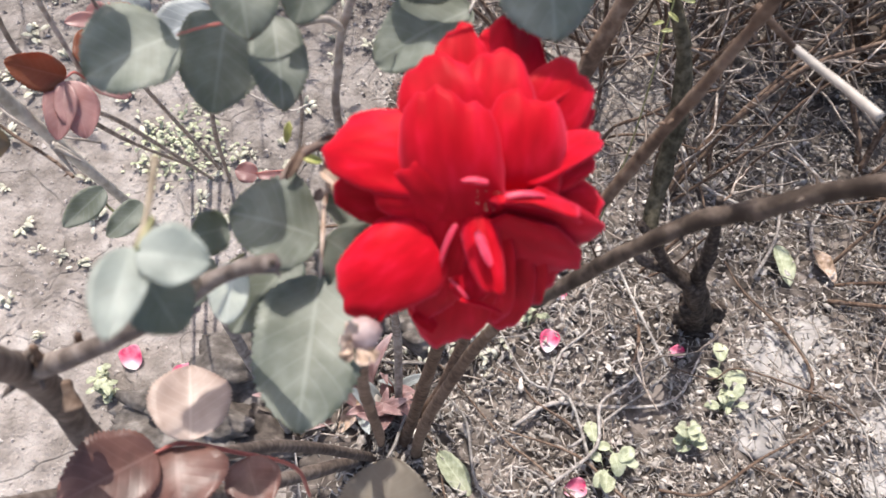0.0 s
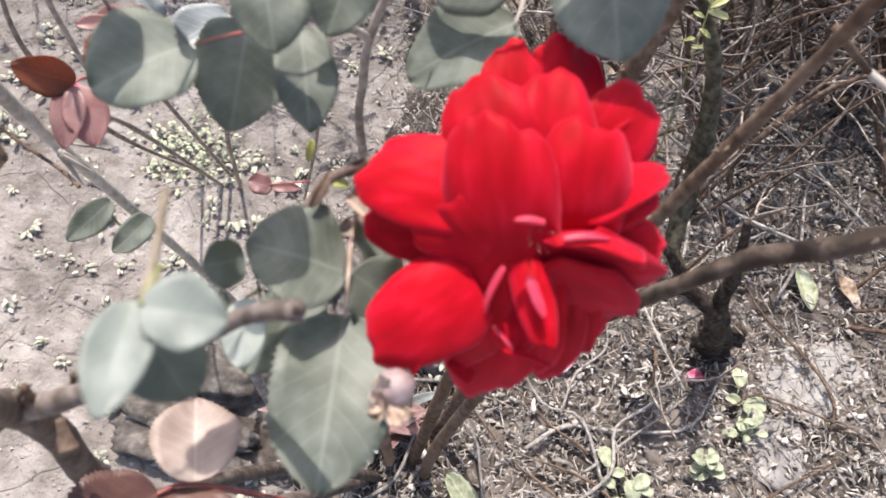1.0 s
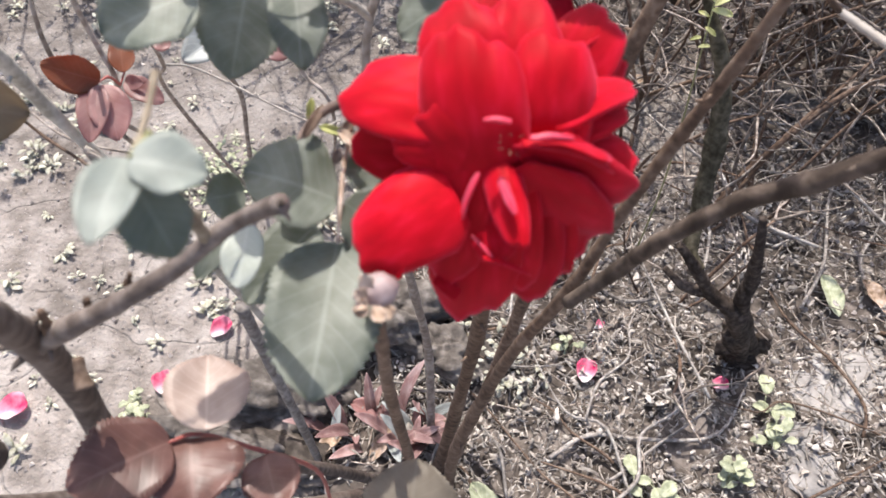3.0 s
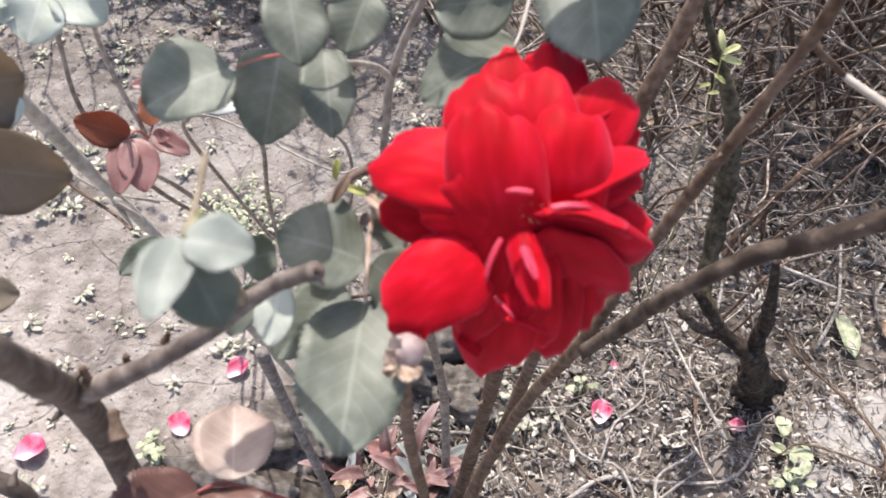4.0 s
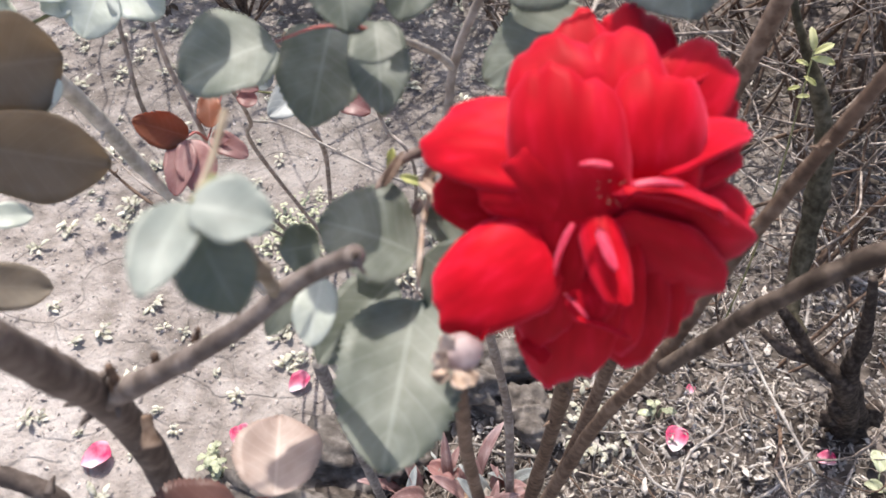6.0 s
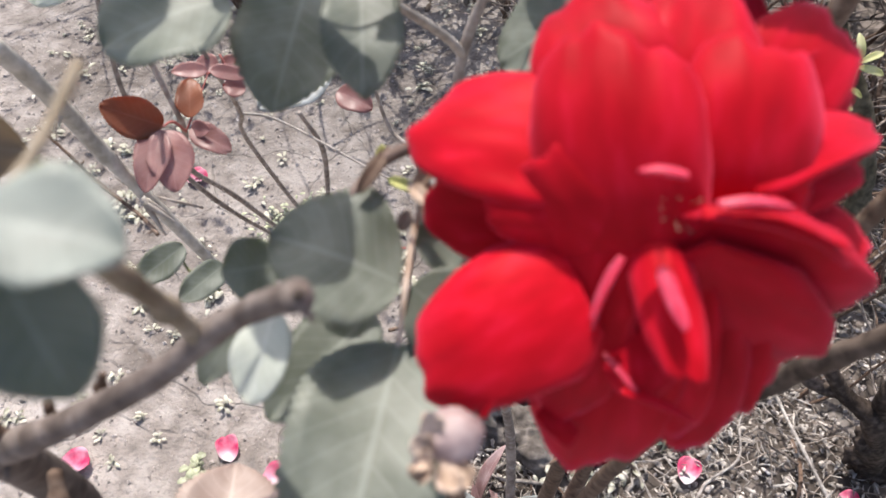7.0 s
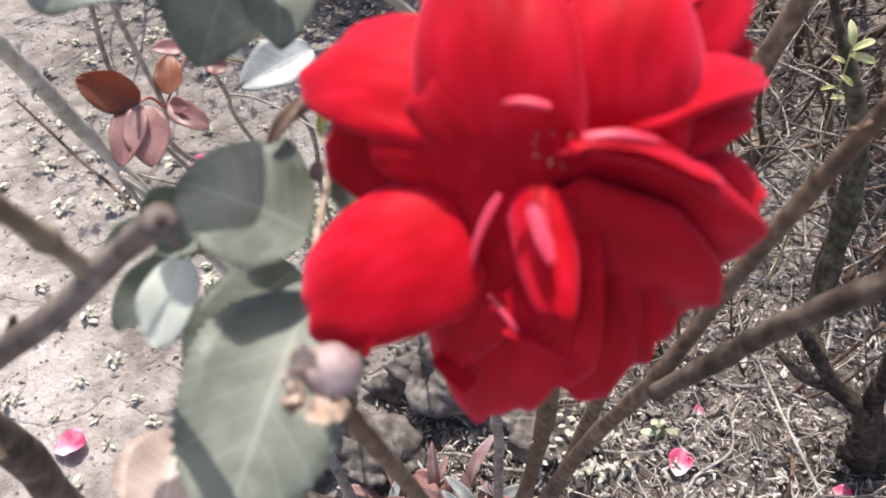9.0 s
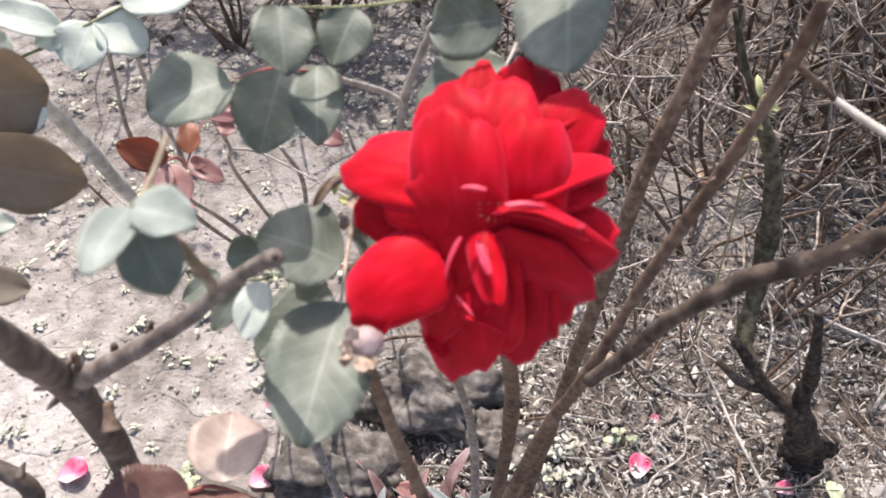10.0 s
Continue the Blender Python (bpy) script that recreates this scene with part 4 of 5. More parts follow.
leaf([(-0.0790, 0.5427, 0.4654), (-0.1126, 0.5299, 0.4662)], 0.001, [
    ((-0.1099, 0.5290, 0.4646), (-0.1295, 0.5271, 0.4703), 0.020, (0, 0.1, 0.4), 0.06, -0.05),
    ((-0.1099, 0.5290, 0.4646), (-0.0856, 0.5359, 0.4620), 0.010, (0, 0.1, 0.4), 0.06, -0.05)], red, M_LEAF_RED, M_REDSTALK)
leaf([(-0.1184, 0.3643, 0.6106), (-0.1358, 0.3659, 0.6208), (-0.1412, 0.3715, 0.6277)], 0.0008, [
    ((-0.1410, 0.3745, 0.6296), (-0.1525, 0.3433, 0.6296), 0.017, (0, -0.1, 0), 0.06, -0.05),
    ((-0.1203, 0.3756, 0.6190), (-0.1306, 0.3471, 0.6193), 0.017, (0, -0.1, 0), 0.06, -0.05)], red, M_LEAF)

# ---------------------------------------------------------------- small weeds on the soil
def small_weed(seed):
    rnd = random.Random(seed)
    w = thing("small_weed", (0, 0, 0), "tiny dry grey-green weed sprouting from bare soil", "weed", "small weeds")
    part("stalk", tube([(0, 0, -0.004), (0.001, 0.0, 0.003), (0.0, 0.001, 0.009)], 0.0012, M_WEED, 5, 2), w)
    for k in range(rnd.randint(7, 10)):
        a = rnd.uniform(0, 6.28)
        r = rnd.uniform(0.009, 0.017)
        o = Vector((rnd.uniform(-0.006, 0.006), rnd.uniform(-0.006, 0.006), rnd.uniform(0.001, 0.010)))
        d = Vector((math.cos(a), math.sin(a), rnd.uniform(0.0, 0.5)))
        part("leaf", blade(o + d * 0.001, o + d * r, r * 0.42, (0, 0, 1), M_WEED, 0.12, -0.1, 0.08, nu=5, nv=2, thick=0.0004, seed=k), w)
    return w


def soil_side(x, y):
    """Signed distance to the left of the line where the litter begins."""
    return -0.12 + 0.03 * math.sin(y * 7.0) - 0.04 * (y - 0.6) - x


def weeds():
    rnd = random.Random(11)
    kinds = [small_weed(k) for k in range(7)]
    spots = []
    while len(spots) < 280:
        x, y = rnd.uniform(-1.25, 0.0), rnd.uniform(0.28, 1.9)
        if soil_side(x, y) < 0.02 or noise.noise((x * 3.0, y * 3.0, 7.0)) < rnd.uniform(-0.5, 0.15):
            continue
        spots.append((x, y))
    for k, (x, y) in enumerate(spots):
        m = pose(x, y, sag(x, y), rnd.uniform(-12, 12), rnd.uniform(-12, 12), rnd.uniform(0, 360))
        if k < 7:
            kinds[k].matrix_basis = m
        else:
            copy_thing(kinds[k % 7], m @ Matrix.Scale(0.6 + 0.95 * rnd.random() ** 1.4, 4))


weeds()


def merge(pieces):
    verts, faces, uvs = [], [], []
    for v, f, m, u in pieces:
        n = len(verts)
        verts += v
        uvs += u or [(0, 0)] * len(v)
        faces += [tuple(i + n for i in q) for q in f]
    return verts, faces, uvs


def weed_patch(c, count, spread, tall, mat, label, seed):
    rnd = random.Random(seed)
    out = []
    for k in range(count):
        p = V(c) + Vector((rnd.gauss(0, spread), rnd.gauss(0, spread * 0.85), 0))
        p.z = sag(p.x, p.y) + rnd.uniform(0.0, tall)
        a = rnd.uniform(0, 6.28)
        d = Vector((math.cos(a), math.sin(a), rnd.uniform(0.1, 0.8))) * rnd.uniform(0.006, 0.014)
        out.append(blade(p, p + d, d.length * 0.5, (0, 0, 1), mat, 0.12, -0.1, 0.08, nu=5, nv=2, seed=k))
    v, f, u = merge(out)
    tagged(new("weed_patch", mesh("weed_patch", v, f, mat, u)), label, "weeds", kind="stuff")


weed_patch((-0.4150, 0.9200, 0), 260, 0.045, 0.02, M_BROAD, "low patch of pale green chickweed on the soil", 5)
weed_patch((0.1050, 0.6250, 0), 240, 0.032, 0.055, M_WEED, "small pinkish grey seed-headed weeds by the rose canes", 6)


# ---------------------------------------------------------------- stones
def stone(at, r, squash, seed, name="stone", mat=None, label="rough grey stone lying on the soil", sink=0.45):
    at = V(at)
    v, f, m, u = lump((0, 0, 0), r, mat or M_STONE, squash, seed, 0.32, 5)
    ob = new(name, mesh(name, v, f, m))
    ob.location = (at.x, at.y, sag(at.x, at.y) + r * squash[2] * sink)
    tagged(ob, label, "stone")


stone((-0.1693, 0.5286, 0.0000), 0.070, (1.2, 0.8, 0.75), 3)
stone((-0.0638, 0.6757, 0.0000), 0.075, (1.3, 0.75, 0.95), 5)
stone((0.0450, 0.6300, 0.0000), 0.05, (1.1, 0.8, 0.9), 8)
stone((-0.2302, 0.4375, 0.0000), 0.07, (1.4, 0.6, 0.5), 9)
# added dark lump: shade on the earth here is put into its colour
stone((-0.1432, 0.4418, 0.0000), 0.06, (1.4, 0.7, 0.4), 21, "soil_clod", M_HUMUS, "dark lump added for the shade on the soil")
stone((0.4125, 0.7893, 0.0000), 0.05, (1.3, 0.9, 0.4), 12)
stone((0.6245, 1.3127, 0.0000), 0.06, (1.3, 0.9, 0.4), 13)
stone((0.7335, 0.6195, 0.0000), 0.17, (1.2, 0.9, 0.10), 15, "paving_slab", M_SLAB, "pale weathered stone slab under dry twigs", -0.05)


# ---------------------------------------------------------------- red-leaved tuft at the foot of the canes
def tuft(at, count, seed):
    rnd = random.Random(seed)
    at = V(at)
    at.z = sag(at.x, at.y)
    w = thing("red_leaved_plant", at, "tuft of upright reddish and silvery lance-shaped leaves", "plant")
    for k in range(count):
        a = rnd.uniform(0, 6.28)
        d = Vector((math.cos(a) * rnd.uniform(0.1, 0.7), math.sin(a) * rnd.uniform(0.1, 0.7), 1)).normalized()
        o = at + Vector((rnd.uniform(-0.03, 0.03), rnd.uniform(-0.03, 0.03), 0.0))
        s = rnd.uniform(0.05, 0.10)
        part("leaf", blade(o, o + d * s, s * 0.2, Vector((math.cos(a), math.sin(a), 0.3)) * -1, M_TUFT if rnd.random() < 0.8 else M_LEAF_SILVER, 0.12, -0.2, 0.08, nu=12, nv=6, seed=k, fold=0.15), w)


tuft((0.0054, 0.5045, 0.0000), 24, 3)
tuft((-0.0696, 0.5001, 0.0000), 10, 4)


# ---------------------------------------------------------------- dry litter and twigs
def bare_patch(x, y):
    """How far a place lies inside the bare soil under the shrubs, 1 in its middle."""
    return max(0.0, 1 - math.hypot((x - 0.33) / 0.17, (y - 1.22) / 0.26))


def reach(x, y):
    """1 inside the littered bed, fading to 0 at its ragged outer edge."""
    far = math.hypot((x - 0.72) / 1.25, (y - 1.05) / 1.25) + 0.30 * noise.noise((x * 1.6, y * 1.6, 3.0)) + 0.12 * noise.noise((x * 5, y * 5, 6.0))
    return max(0.0, min(1.0, (1.12 - far) / 0.15))


def bed(x, y):
    """Height of the humus bed that carries the litter."""
    edge = max(0.0, min(1.0, (-soil_side(x, y) + 0.02 + 0.05 * noise.noise((x * 9, y * 9, 2.0))) / 0.08))
    edge *= max(0.0, min(1.0, 1.15 - 2.5 * bare_patch(x, y)))
    edge *= reach(x, y)
    h = 0.010 + 0.020 * noise.noise((x * 5, y * 5, 8.0)) + 0.014 * noise.noise((x * 14, y * 14, 4.0)) + 0.008 * noise.noise((x * 40, y * 40, 6.0))
    return sag(x, y) + edge * max(0.002, h + 0.006) - (1 - edge) * 0.02


def humus():
    xs, ys = np.linspace(-0.28, 2.5, 290), np.linspace(-0.5, 2.8, 330)
    verts = [(x, y, bed(x, y)) for y in ys for x in xs]
    c = len(xs)
    faces = [(j * c + i, j * c + i + 1, (j + 1) * c + i + 1, (j + 1) * c + i) for j in range(len(ys) - 1) for i in range(c - 1)]
    ob = new("ground_humus", mesh("ground_humus", verts, faces, M_HUMUS))
    tagged(ob, "dark crumbly humus under the dry litter", "ground", kind="structure")


humus()


def crumbs():
    """Clods and grit lying on the bare soil."""
    rnd = random.Random(41)
    verts, faces = [], []
    while len(verts) < 6 * 20000:
        x, y = rnd.uniform(-1.3, 1.2), rnd.uniform(0.25, 1.9)
        littered = soil_side(x, y) < -0.1
        if littered and rnd.random() < max(0.0, y - 0.9):
            continue
        r = 0.0012 + 0.004 * rnd.random() ** 4 + (rnd.uniform(0.0, 0.0025) if littered else 0.0)
        lift = max(bed(x, y) - sag(x, y), 0.0) if littered else 0.0
        n = len(verts)
        for d in ((1, 0, 0), (-1, 0, 0), (0, 1, 0), (0, -1, 0), (0, 0, 1), (0, 0, -1)):
            verts.append(Vector((x, y, sag(x, y) + lift + r * 0.3)) + Vector(d) * r * rnd.uniform(0.6, 1.2) + Vector((rnd.gauss(0, 0.2), rnd.gauss(0, 0.2), 0)) * r)
        faces += [(n + a, n + b, n + c) for a, b, c in ((0, 2, 4), (2, 1, 4), (1, 3, 4), (3, 0, 4), (2, 0, 5), (1, 2, 5), (3, 1, 5), (0, 3, 5))]
    tagged(new("soil_crumbs", mesh("soil_crumbs", verts, faces, M_CRUMB, smooth=False)), "small dry clods and grit on the soil", "grit", kind="stuff")


crumbs()


def litter():
    rnd = random.Random(21)
    out = []
    while len(out) < 36000:
        y = 0.22 + 1.9 * rnd.random() ** 1.35 if rnd.random() < 0.94 else rnd.uniform(-0.45, 0.3)
        x = rnd.uniform(-0.30, 1.6) if rnd.random() < 0.94 else rnd.uniform(1.5, 2.4)
        if reach(x, y) < rnd.uniform(0.0, 0.8) or -soil_side(x, y) < rnd.gauss(0.0, 0.045) or rnd.random() < max(0, y - 0.85) * 1.1 or rnd.random() < 1.6 * bare_patch(x, y):
            continue
        if noise.noise((x * 8, y * 8, 9.0)) < rnd.uniform(-0.75, -0.05):
            continue
        z = max(bed(x, y), sag(x, y)) + abs(rnd.gauss(0.002, 0.009))
        a = rnd.uniform(0, 6.28)
        kind = rnd.random()
        if kind < 0.40:
            s, w = rnd.uniform(0.007, 0.028), rnd.uniform(0.06, 0.13)
        elif kind < 0.975:
            s, w = rnd.uniform(0.004, 0.014), rnd.uniform(0.2, 0.65)
        else:
            s, w = rnd.uniform(0.014, 0.028), rnd.uniform(0.3, 0.55)
        d = Vector((math.cos(a), math.sin(a), rnd.gauss(0, 0.45))) * s / 2
        up = Vector((rnd.gauss(0, 0.8), rnd.gauss(0, 0.8), 1))
        p = Vector((x, y, z))
        out.append(blade(p - d, p + d, s * w, up, M_LITTER, rnd.uniform(-0.5, 0.5), rnd.uniform(-0.55, 0.55), rnd.uniform(-0.3, 0.3), rnd.uniform(0.25, 1.0), rnd.uniform(0.25, 1.0), nu=4, nv=2, teeth=2, tooth=0.35, thick=0.0005, seed=len(out)))
    v, f, u = merge(out)
    tagged(new("leaf_litter", mesh("leaf_litter", v, f, M_LITTER, u)), "thick layer of dry grey leaves and straw on the soil", "litter", kind="stuff")


litter()


def twig_path(rnd, x, y, s, lift):
    a = rnd.uniform(0, 3.14)
    p = Vector((x, y, max(bed(x, y), sag(x, y)) + lift))
    pts = []
    for k in range(5):
        q = p + Vector((math.cos(a), math.sin(a), 0)) * s * (k / 4 - 0.5)
        q += Vector((rnd.gauss(0, 0.05) * s, rnd.gauss(0, 0.05) * s, 0))
        q.z = max(q.z, max(bed(q.x, q.y), sag(q.x, q.y)) + 0.002) + abs(rnd.gauss(0, 0.03)) * s
        pts.append(q)
    return pts


def fallen_twigs():
    rnd = random.Random(31)
    out, single = [], 0
    while len(out) < 900:
        y = 0.25 + 1.9 * rnd.random() ** 1.2
        x = rnd.uniform(-0.25, 1.6)
        if -soil_side(x, y) < rnd.uniform(-0.02, 0.08) or rnd.random() < max(0, y - 1.0) * 0.7:
            continue
        if single < 130 and y < 1.5:
            single += 1
            r = rnd.uniform(0.0014, 0.0032)
            s = rnd.uniform(0.14, 0.40)
            pts = twig_path(rnd, x, y, s, rnd.uniform(0.004, 0.03))
            v, f, m, u = tube(pts, [r, r * 0.95, r * 0.85, r * 0.7, r * 0.4], M_BARK_GREY if rnd.random() < 0.7 else M_BARK, 6, 4, seed=single, knots=0.15)
            mid = pts[2]
            ob = new("fallen_twig", mesh("fallen_twig", [p - mid for p in v], f, m, u))
            ob.location = mid
            tagged(ob, "thin dry grey twig lying on the litter", "twig", "fallen twigs")
            continue
        s = rnd.uniform(0.05, 0.2)
        r = rnd.uniform(0.0005, 0.0013)
        out.append(tube(twig_path(rnd, x, y, s, rnd.uniform(0.002, 0.02)), [r, r, r * 0.9, r * 0.8, r * 0.5], M_TWIG, 4, 2, seed=len(out)))
    v, f, u = merge(out)
    tagged(new("twig_litter", mesh("twig_litter", v, f, M_TWIG, u)), "tangle of fine dry twigs lying on the litter", "twigs", kind="stuff")


fallen_twigs()


# ---------------------------------------------------------------- fallen petals
def fallen_petal(at, size, turn, seed):
    at = V(at)
    at.z = max(bed(at.x, at.y) + 0.010, sag(at.x, at.y) + 0.005)
    d = Vector((math.cos(turn), math.sin(turn), 0.05)) * size / 2
    verts, faces, mat, uvs = blade(-d, d, size * 0.85, (0, 0, 1), M_FALLEN, 0.28, 0.18, 0.0, 0.5, 0.35, ruffle=0.04, nu=12, nv=8, thick=0.0006, seed=seed)
    ob = new("fallen_petal", mesh("fallen_petal", verts, faces, mat, uvs))
    ob.location = at
    tagged(ob, "curled pink and white rose petal fallen on the ground", "petal", "fallen petals")


for k, (p, size, turn) in enumerate([
    ((-0.5401, 0.4459, -0.0000), 0.046, 0.3), ((-0.3076, 0.6278, 0.0000), 0.036, 0.9), ((-0.3546, 0.5237, 0.0000), 0.036, 2.2), ((0.2391, 0.6356, 0.0000), 0.034, 1.4),
    ((-0.2208, 0.5730, -0.0000), 0.036, 0.5), ((0.4339, 0.6559, 0.0000), 0.024, 0.1), ((0.0874, 0.6286, 0.0000), 0.026, 2.0), ((-0.2714, 0.5054, 0.0000), 0.044, 0.2),
    ((-0.6577, 0.9991, 0.0000), 0.040, 0.2), ((-0.0998, 0.7976, -0.0000), 0.030, 1.0), ((-0.6656, 1.0108, 0.0000), 0.030, 1.0), ((0.2873, 0.4278, 0.0000), 0.03, 0.4), ((0.2553, 0.7146, 0.0000), 0.014, 1.2)]):
    fallen_petal(p, size, turn, 60 + k)


def broad_weed(at, leaves, size, seed):
    rnd = random.Random(seed)
    at = V(at)
    at.z = max(bed(at.x, at.y), sag(at.x, at.y))
    w = thing("broadleaf_weed", at, "pale green broad-leaved weed growing through the dry litter", "weed", "broadleaf weeds")
    for k in range(leaves):
        a = 6.28 * k / leaves + rnd.uniform(-0.4, 0.4)
        h = rnd.uniform(0.012, 0.035)
        d = Vector((math.cos(a), math.sin(a), rnd.uniform(0.0, 0.5)))
        s = size * rnd.uniform(0.7, 1.2)
        o = at + Vector((rnd.uniform(-1, 1), rnd.uniform(-1, 1), 0)) * size * 0.7
        st = part("stalk", tube([o - Vector((0, 0, 0.005)), o + Vector((0, 0, h * 0.6)), o + d * s * 0.3 + Vector((0, 0, h))], 0.0011, M_BROAD, 5, 3), w)
        part("leaf", blade(o + d * s * 0.3 + Vector((0, 0, h)), o + d * s * 1.3 + Vector((0, 0, h)), s * 0.75, (0, 0, 1), M_BROAD, rnd.uniform(0.0, 0.3), rnd.uniform(-0.5, 0.1), 0.08, teeth=6, tooth=0.06, ruffle=0.05, nu=12, nv=6, seed=seed * 9 + k), w)


for k, (p, n, s) in enumerate([((0.4387, 0.5201, -0.0000), 18, 0.016), ((0.5053, 0.5911, 0.0000), 9, 0.017), ((0.2126, 0.6688, 0.0000), 7, 0.013), ((-0.3673, 0.4650, 0.0000), 16, 0.012), ((0.3255, 0.4696, 0.0000), 8, 0.026), ((0.5064, 0.6314, 0.0000), 4, 0.026), ((-0.3752, 0.4824, -0.0000), 12, 0.012)]):
    broad_weed(p, n, s, 80 + k)


# ---------------------------------------------------------------- bare shrubs behind
def bare_shrub(at, height, stems, spread, seed, fork=2, leaves=0, thick=1.0):
    rnd = random.Random(seed)
    at = V(at)
    at.z = sag(at.x, at.y)
    w = thing("bare_shrub", at, "leafless tangled shrub of thin grey-brown twigs" if not leaves else "dense shrub of dark twigs with withered brown leaves", "shrub", "bare shrubs")
    fine, brown = [], []

    def grow(p, d, length, r, level):
        pts = [p]
        q = p
        for k in range(4):
            d = (d + Vector((rnd.gauss(0, 0.16), rnd.gauss(0, 0.16), rnd.gauss(0, 0.14) + 0.03))).normalized()
            q = q + d * length / 4
            if q.z < 0.01:
                q.z = 0.01
            pts.append(q)
        radii = [r, r * 0.9, r * 0.8, r * 0.7, r * 0.5]
        data = tube(pts, radii, M_BARK if level == 0 else M_TWIG, 6 if level == 0 else 4, 3, seed=rnd.randrange(9999))
        if level == 0:
            part("stem", data, w)
        else:
            fine.append(data)
        for _ in range(leaves if level else 0):
            o = pts[rnd.randrange(1, 5)]
            a = Vector((rnd.gauss(0, 1), rnd.gauss(0, 1), rnd.gauss(-0.3, 0.7))).normalized() * rnd.uniform(0.014, 0.032)
            brown.append(blade(o, o + a, a.length * 0.55, (rnd.gauss(0, 0.6), rnd.gauss(0, 0.6), 1), M_DEADLEAF, 0.2, -0.2, 0.05, nu=4, nv=2, seed=len(brown)))
        if level < 2:
            for _ in range(fork + (1 if level == 0 else 0)):
                k = rnd.randrange(1, 5)
                side = Vector((rnd.gauss(0, 1), rnd.gauss(0, 1), rnd.gauss(0.2, 0.6))).normalized()
                grow(pts[k], (d * 0.5 + side).normalized(), length * rnd.uniform(0.35, 0.7), r * 0.6, level + 1)

    for _ in range(stems):
        a = rnd.uniform(0, 6.28)
        d = Vector((math.cos(a) * spread, math.sin(a) * spread, 1)).normalized()
        grow(at + Vector((math.cos(a), math.sin(a), 0)) * rnd.uniform(0, 0.03) - Vector((0, 0, 0.01)), d, height * rnd.uniform(0.6, 1.1), rnd.uniform(0.0024, 0.0056) * thick, 0)
    for name, pieces, mat in (("twig_tangle", fine, M_TWIG), ("withered_foliage", brown, M_DEADLEAF)):
        if pieces:
            v, f, u = merge(pieces)
            ob = new(name, mesh(name, [V(p) - at for p in v], f, mat, u))
            ob.parent = w
            tagged(ob, kind="stuff")


def shrub(seed, x, y, height, stems, spread, leaves, thick):
    bare_shrub((x, y, 0), height, stems, spread, 200 + seed, leaves=leaves, thick=thick)


shrub(0, 0.42, 0.95, 0.42, 4, 0.6, 0, 1.2)
shrub(1, 0.66, 0.82, 0.36, 3, 0.8, 0, 1.2)
shrub(2, 0.80, 1.08, 0.5, 6, 0.7, 0, 1.3)
shrub(3, 0.45, 1.25, 0.5, 8, 0.6, 0, 1)
shrub(4, 0.30, 1.10, 0.42, 6, 0.5, 0, 1)
shrub(5, 0.68, 1.30, 0.6, 9, 0.6, 1, 1.3)
shrub(6, 1.02, 0.85, 0.42, 4, 0.8, 0, 1.2)
shrub(7, 1.05, 1.25, 0.7, 9, 0.6, 2, 1.3)
shrub(8, 0.15, 1.50, 0.40, 7, 0.6, 0, 1)
shrub(9, 0.42, 1.62, 0.65, 9, 0.6, 2, 1.2)
shrub(10, 0.72, 1.62, 0.85, 10, 0.5, 3, 1.4)
shrub(11, 1.10, 1.62, 0.95, 10, 0.5, 3, 1.5)
shrub(12, -0.15, 1.60, 0.50, 9, 0.7, 2, 1)
shrub(13, -0.45, 1.95, 0.95, 10, 0.5, 4, 1.1)
shrub(14, -0.05, 1.95, 0.55, 8, 0.6, 2, 1.1)
shrub(15, 0.25, 2.00, 0.8, 9, 0.5, 3, 1.3)
shrub(16, 0.55, 2.05, 1.1, 10, 0.45, 3, 1.5)
shrub(17, 0.95, 2.05, 1.2, 10, 0.45, 3, 1.6)
shrub(18, -0.9, 1.98, 1.0, 10, 0.5, 4, 1.2)
shrub(19, 1.45, 1.35, 0.95, 9, 0.5, 3, 1.4)
shrub(20, 1.4, 1.9, 1.2, 10, 0.45, 3, 1.6)
shrub(21, 0.90, 1.42, 0.75, 9, 0.6, 2, 1.3)
shrub(22, -0.62, 1.66, 0.62, 12, 0.6, 9, 1.2)
shrub(23, -0.82, 1.58, 0.55, 12, 0.7, 9, 1.0)
shrub(24, -1.15, 1.75, 0.95, 10, 0.5, 4, 1.2)
shrub(25, -0.22, 1.85, 0.85, 9, 0.5, 3, 1.1)
shrub(26, 0.24, 0.80, 0.30, 4, 0.7, 0, 0.8)
shrub(27, 0.36, 0.78, 0.26, 4, 0.9, 0, 0.8)
shrub(28, 0.52, 1.02, 0.36, 5, 0.7, 0, 1.0)
shrub(29, 0.33, 1.30, 0.36, 6, 0.6, 0, 1.0)
shrub(30, 0.18, 1.28, 0.30, 6, 0.7, 0, 0.9)
shrub(31, 0.58, 1.42, 0.50, 8, 0.6, 1, 1.2)


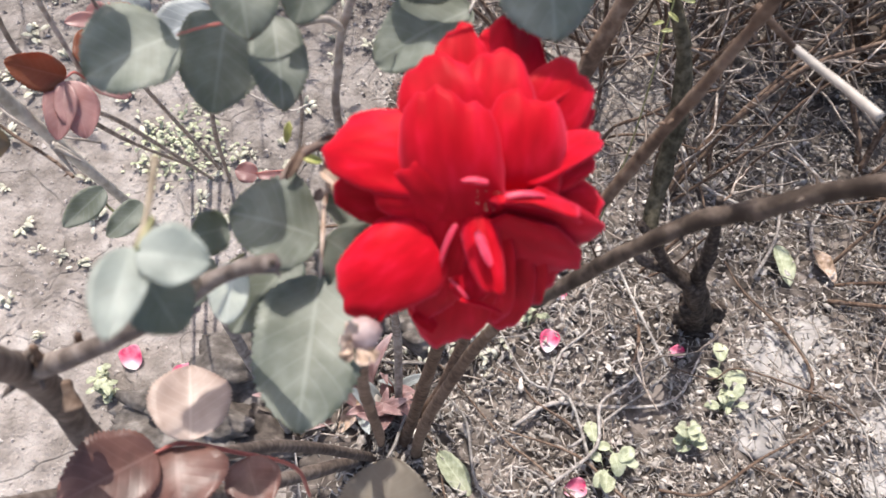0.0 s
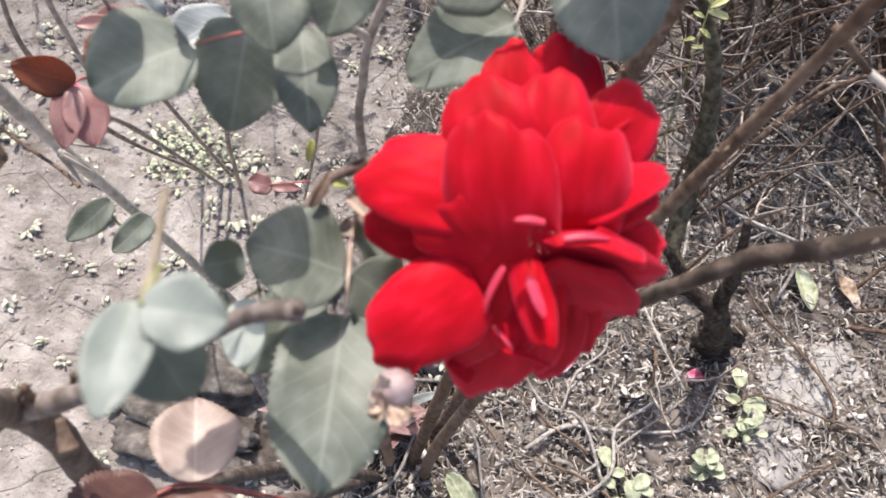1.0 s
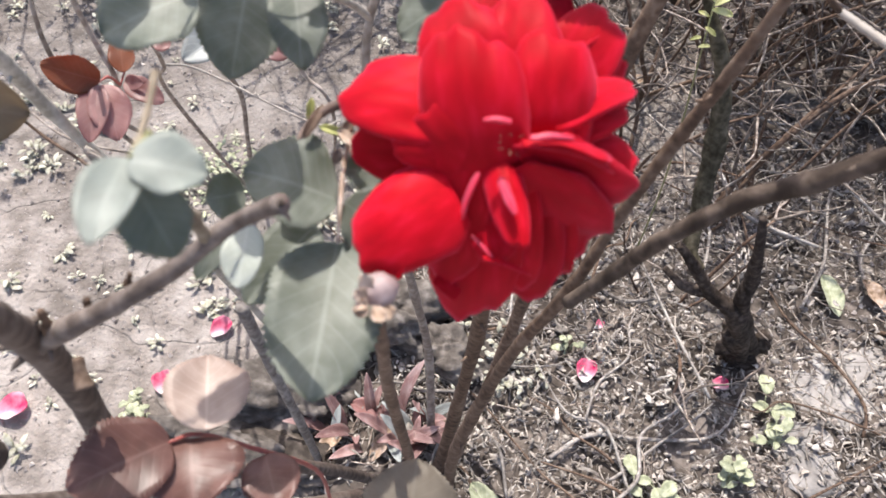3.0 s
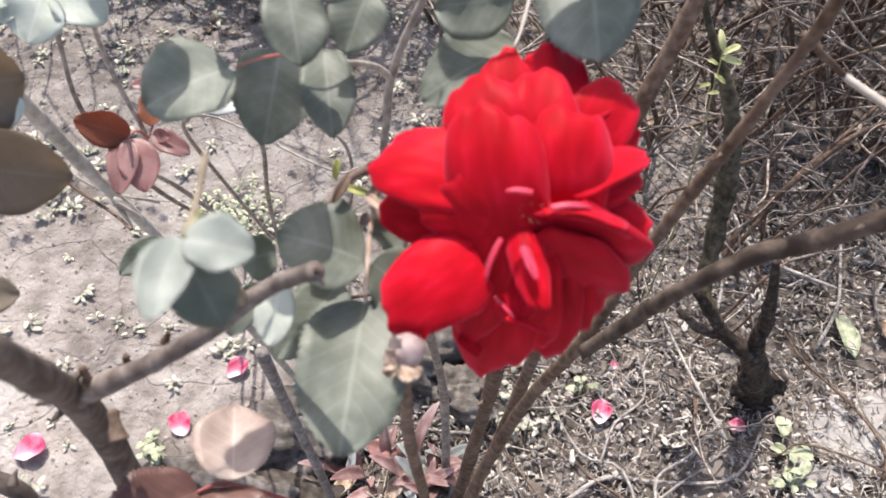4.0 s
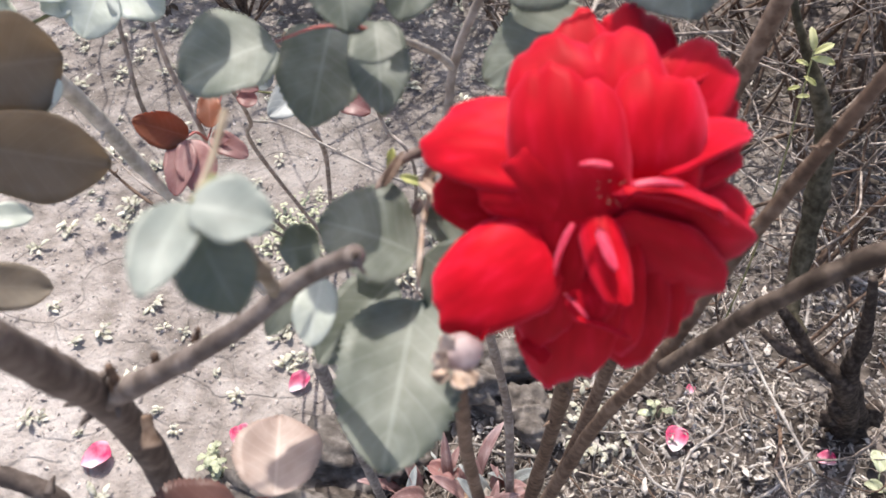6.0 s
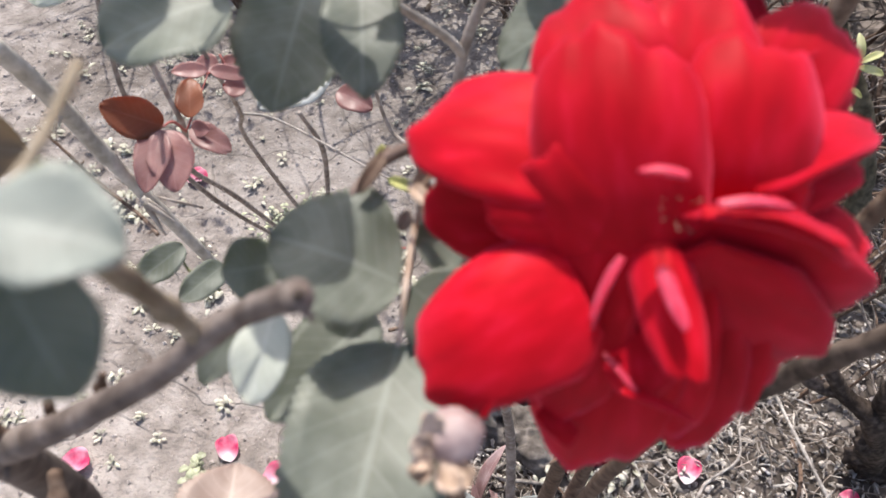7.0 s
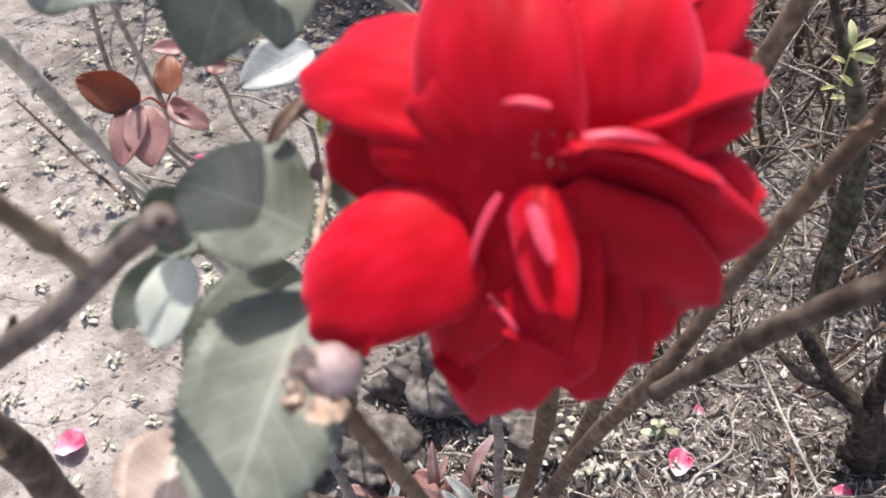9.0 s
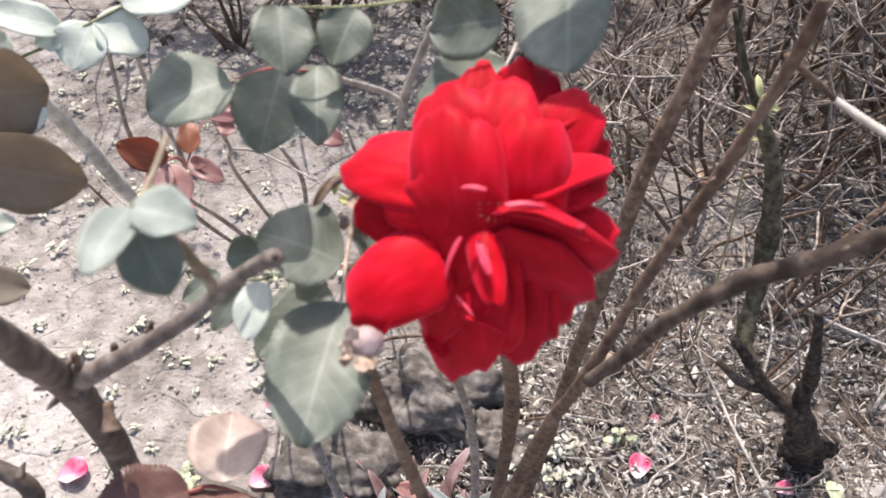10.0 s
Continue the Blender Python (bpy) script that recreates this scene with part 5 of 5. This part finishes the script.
# ---------------------------------------------------------------- old gnarled stump among the litter
def stump():
    at = V((0.4686, 0.7174, 0.0000))
    at.z = bed(at.x, at.y) - 0.01
    w = thing("old_rose_stump", at, "dark gnarled old rose stump with cut crooked limbs", "stump")
    limbs = [([at, (0.4010, 0.6574, 0.1894), (0.3538, 0.6570, 0.2358), (0.3213, 0.6592, 0.2785), (0.2927, 0.6626, 0.3119)], [0.020, 0.014, 0.010, 0.008, 0.005]),
             ([at + V((0.01, 0, 0.03)), (0.3971, 0.6579, 0.2140), (0.3876, 0.6593, 0.2771), (0.3772, 0.6582, 0.3261), (0.3655, 0.6683, 0.3719)], [0.015, 0.012, 0.009, 0.007, 0.005]),
             ([(0.3517, 0.6588, 0.2364), (0.3210, 0.6667, 0.2321), (0.2937, 0.6783, 0.2458)], [0.009, 0.007, 0.004]),
             ([(0.3260, 0.6594, 0.2736), (0.3129, 0.6822, 0.2900), (0.3146, 0.7244, 0.3431), (0.3107, 0.7547, 0.4040), (0.2962, 0.7719, 0.4689), (0.2708, 0.7788, 0.5225), (0.2407, 0.7927, 0.5733), (0.2161, 0.8025, 0.6264)], [0.012, 0.014, 0.0155, 0.016, 0.0135, 0.0095, 0.006, 0.0035])]
    for k, (pts, rad) in enumerate(limbs):
        part("limb", tube(pts, [r * (0.70 if k == 3 else 0.9) for r in rad], M_BARK_OLIVE if k == 3 else M_BARK_DARK, 12, 14, rough=0.16, knots=0.12, seed=90 + k), w)
    for k, (dx, dy, dz, r) in enumerate([(-0.030, -0.020, 0.060, 0.018), (0.015, 0.0, 0.050, 0.017), (-0.055, -0.050, 0.140, 0.015), (-0.005, -0.010, 0.015, 0.024)]):
        v, f, m, u = lump(at + V((dx, dy, dz)), r, M_BARK_DARK, (1.0, 0.8, 1.3), 60 + k, 0.35, 3)
        part("burl", (v, f, m, u), w, "dark knobbly burl")


stump()


def sprig(at, root, seed):
    rnd = random.Random(seed)
    w = thing("green_sprig", root, "fresh yellow-green sprig among bare twigs", "sprig", "green sprigs")
    part("stem", tube([root, lerp(root, at, 0.5) + V((0.01, 0, 0)), at], [0.0015, 0.0012, 0.0008], M_GREEN, 6, 4), w)
    for k, (d, size) in enumerate([((-0.35, 0.3, 0.9), 0.021), ((0.8, 0.3, 0.5), 0.020), ((0.9, -0.1, -0.05), 0.022), ((-0.7, 0.0, 0.3), 0.012), ((0.5, -0.4, -0.1), 0.014), ((-0.6, -0.3, 0.0), 0.012), ((0.6, 0.1, 0.1), 0.013)]):
        o = V(at) - V((0, 0, 0.004 * k if k < 3 else 0.012 * k - 0.02))
        q = o + V(d).normalized() * size
        part("leaf", blade(o, q, size * 0.34, facing(o, (0, 0, 0.4)), M_SPRIG, 0.1, -0.2, 0.08, nu=10, nv=5, seed=k, fold=0.12), w)



sprig((0.2564, 0.7596, 0.5625), (0.30, 0.84, 0.0), 1)


def dead_leaf(at, size, turn, mat, seed):
    at = V(at)
    at.z = max(bed(at.x, at.y), sag(at.x, at.y)) + 0.012
    d = Vector((math.cos(turn), math.sin(turn), 0.1)) * size / 2
    v, f, m, u = blade(-d, d, size * 0.45, (0, 0, 1), mat, 0.25, 0.15, 0.05, ruffle=0.05, nu=14, nv=6, seed=seed, teeth=7)
    ob = new("dead_leaf", mesh("dead_leaf", v, f, m, u))
    ob.location = at
    tagged(ob, "curled dry leaf fallen on the litter", "leaf", "dead leaves")


for k, (p, size, turn, mat) in enumerate([
    ((0.6138, 0.8403, 0.0000), 0.07, 1.9, M_BROAD), ((0.6789, 0.8461, 0.0000), 0.06, 2.2, M_SEPAL), ((-0.1314, 0.4897, -0.0000), 0.06, 0.2, M_SEPAL), ((-0.0772, 0.5327, -0.0000), 0.05, 2.6, M_LEAF_SILVER),
    ((-0.0946, 0.4714, 0.0000), 0.05, 0.9, M_SEPAL), ((-0.0508, 0.5243, 0.0000), 0.06, 3.0, M_LEAF_RED), ((-0.0244, 0.4752, 0.0000), 0.05, 1.1, M_SEPAL), ((0.1249, 0.4226, 0.0000), 0.07, 2.4, M_BROAD), ((0.1788, 0.8035, 0.0000), 0.05, 0.4, M_SEPAL),
    ((0.3092, 1.3069, 0.0000), 0.05, 0.8, M_SEPAL), ((0.1380, 1.0222, 0.0000), 0.06, 0.3, M_LEAF_SILVER)]):
    dead_leaf(p, size, turn, mat, 300 + k)
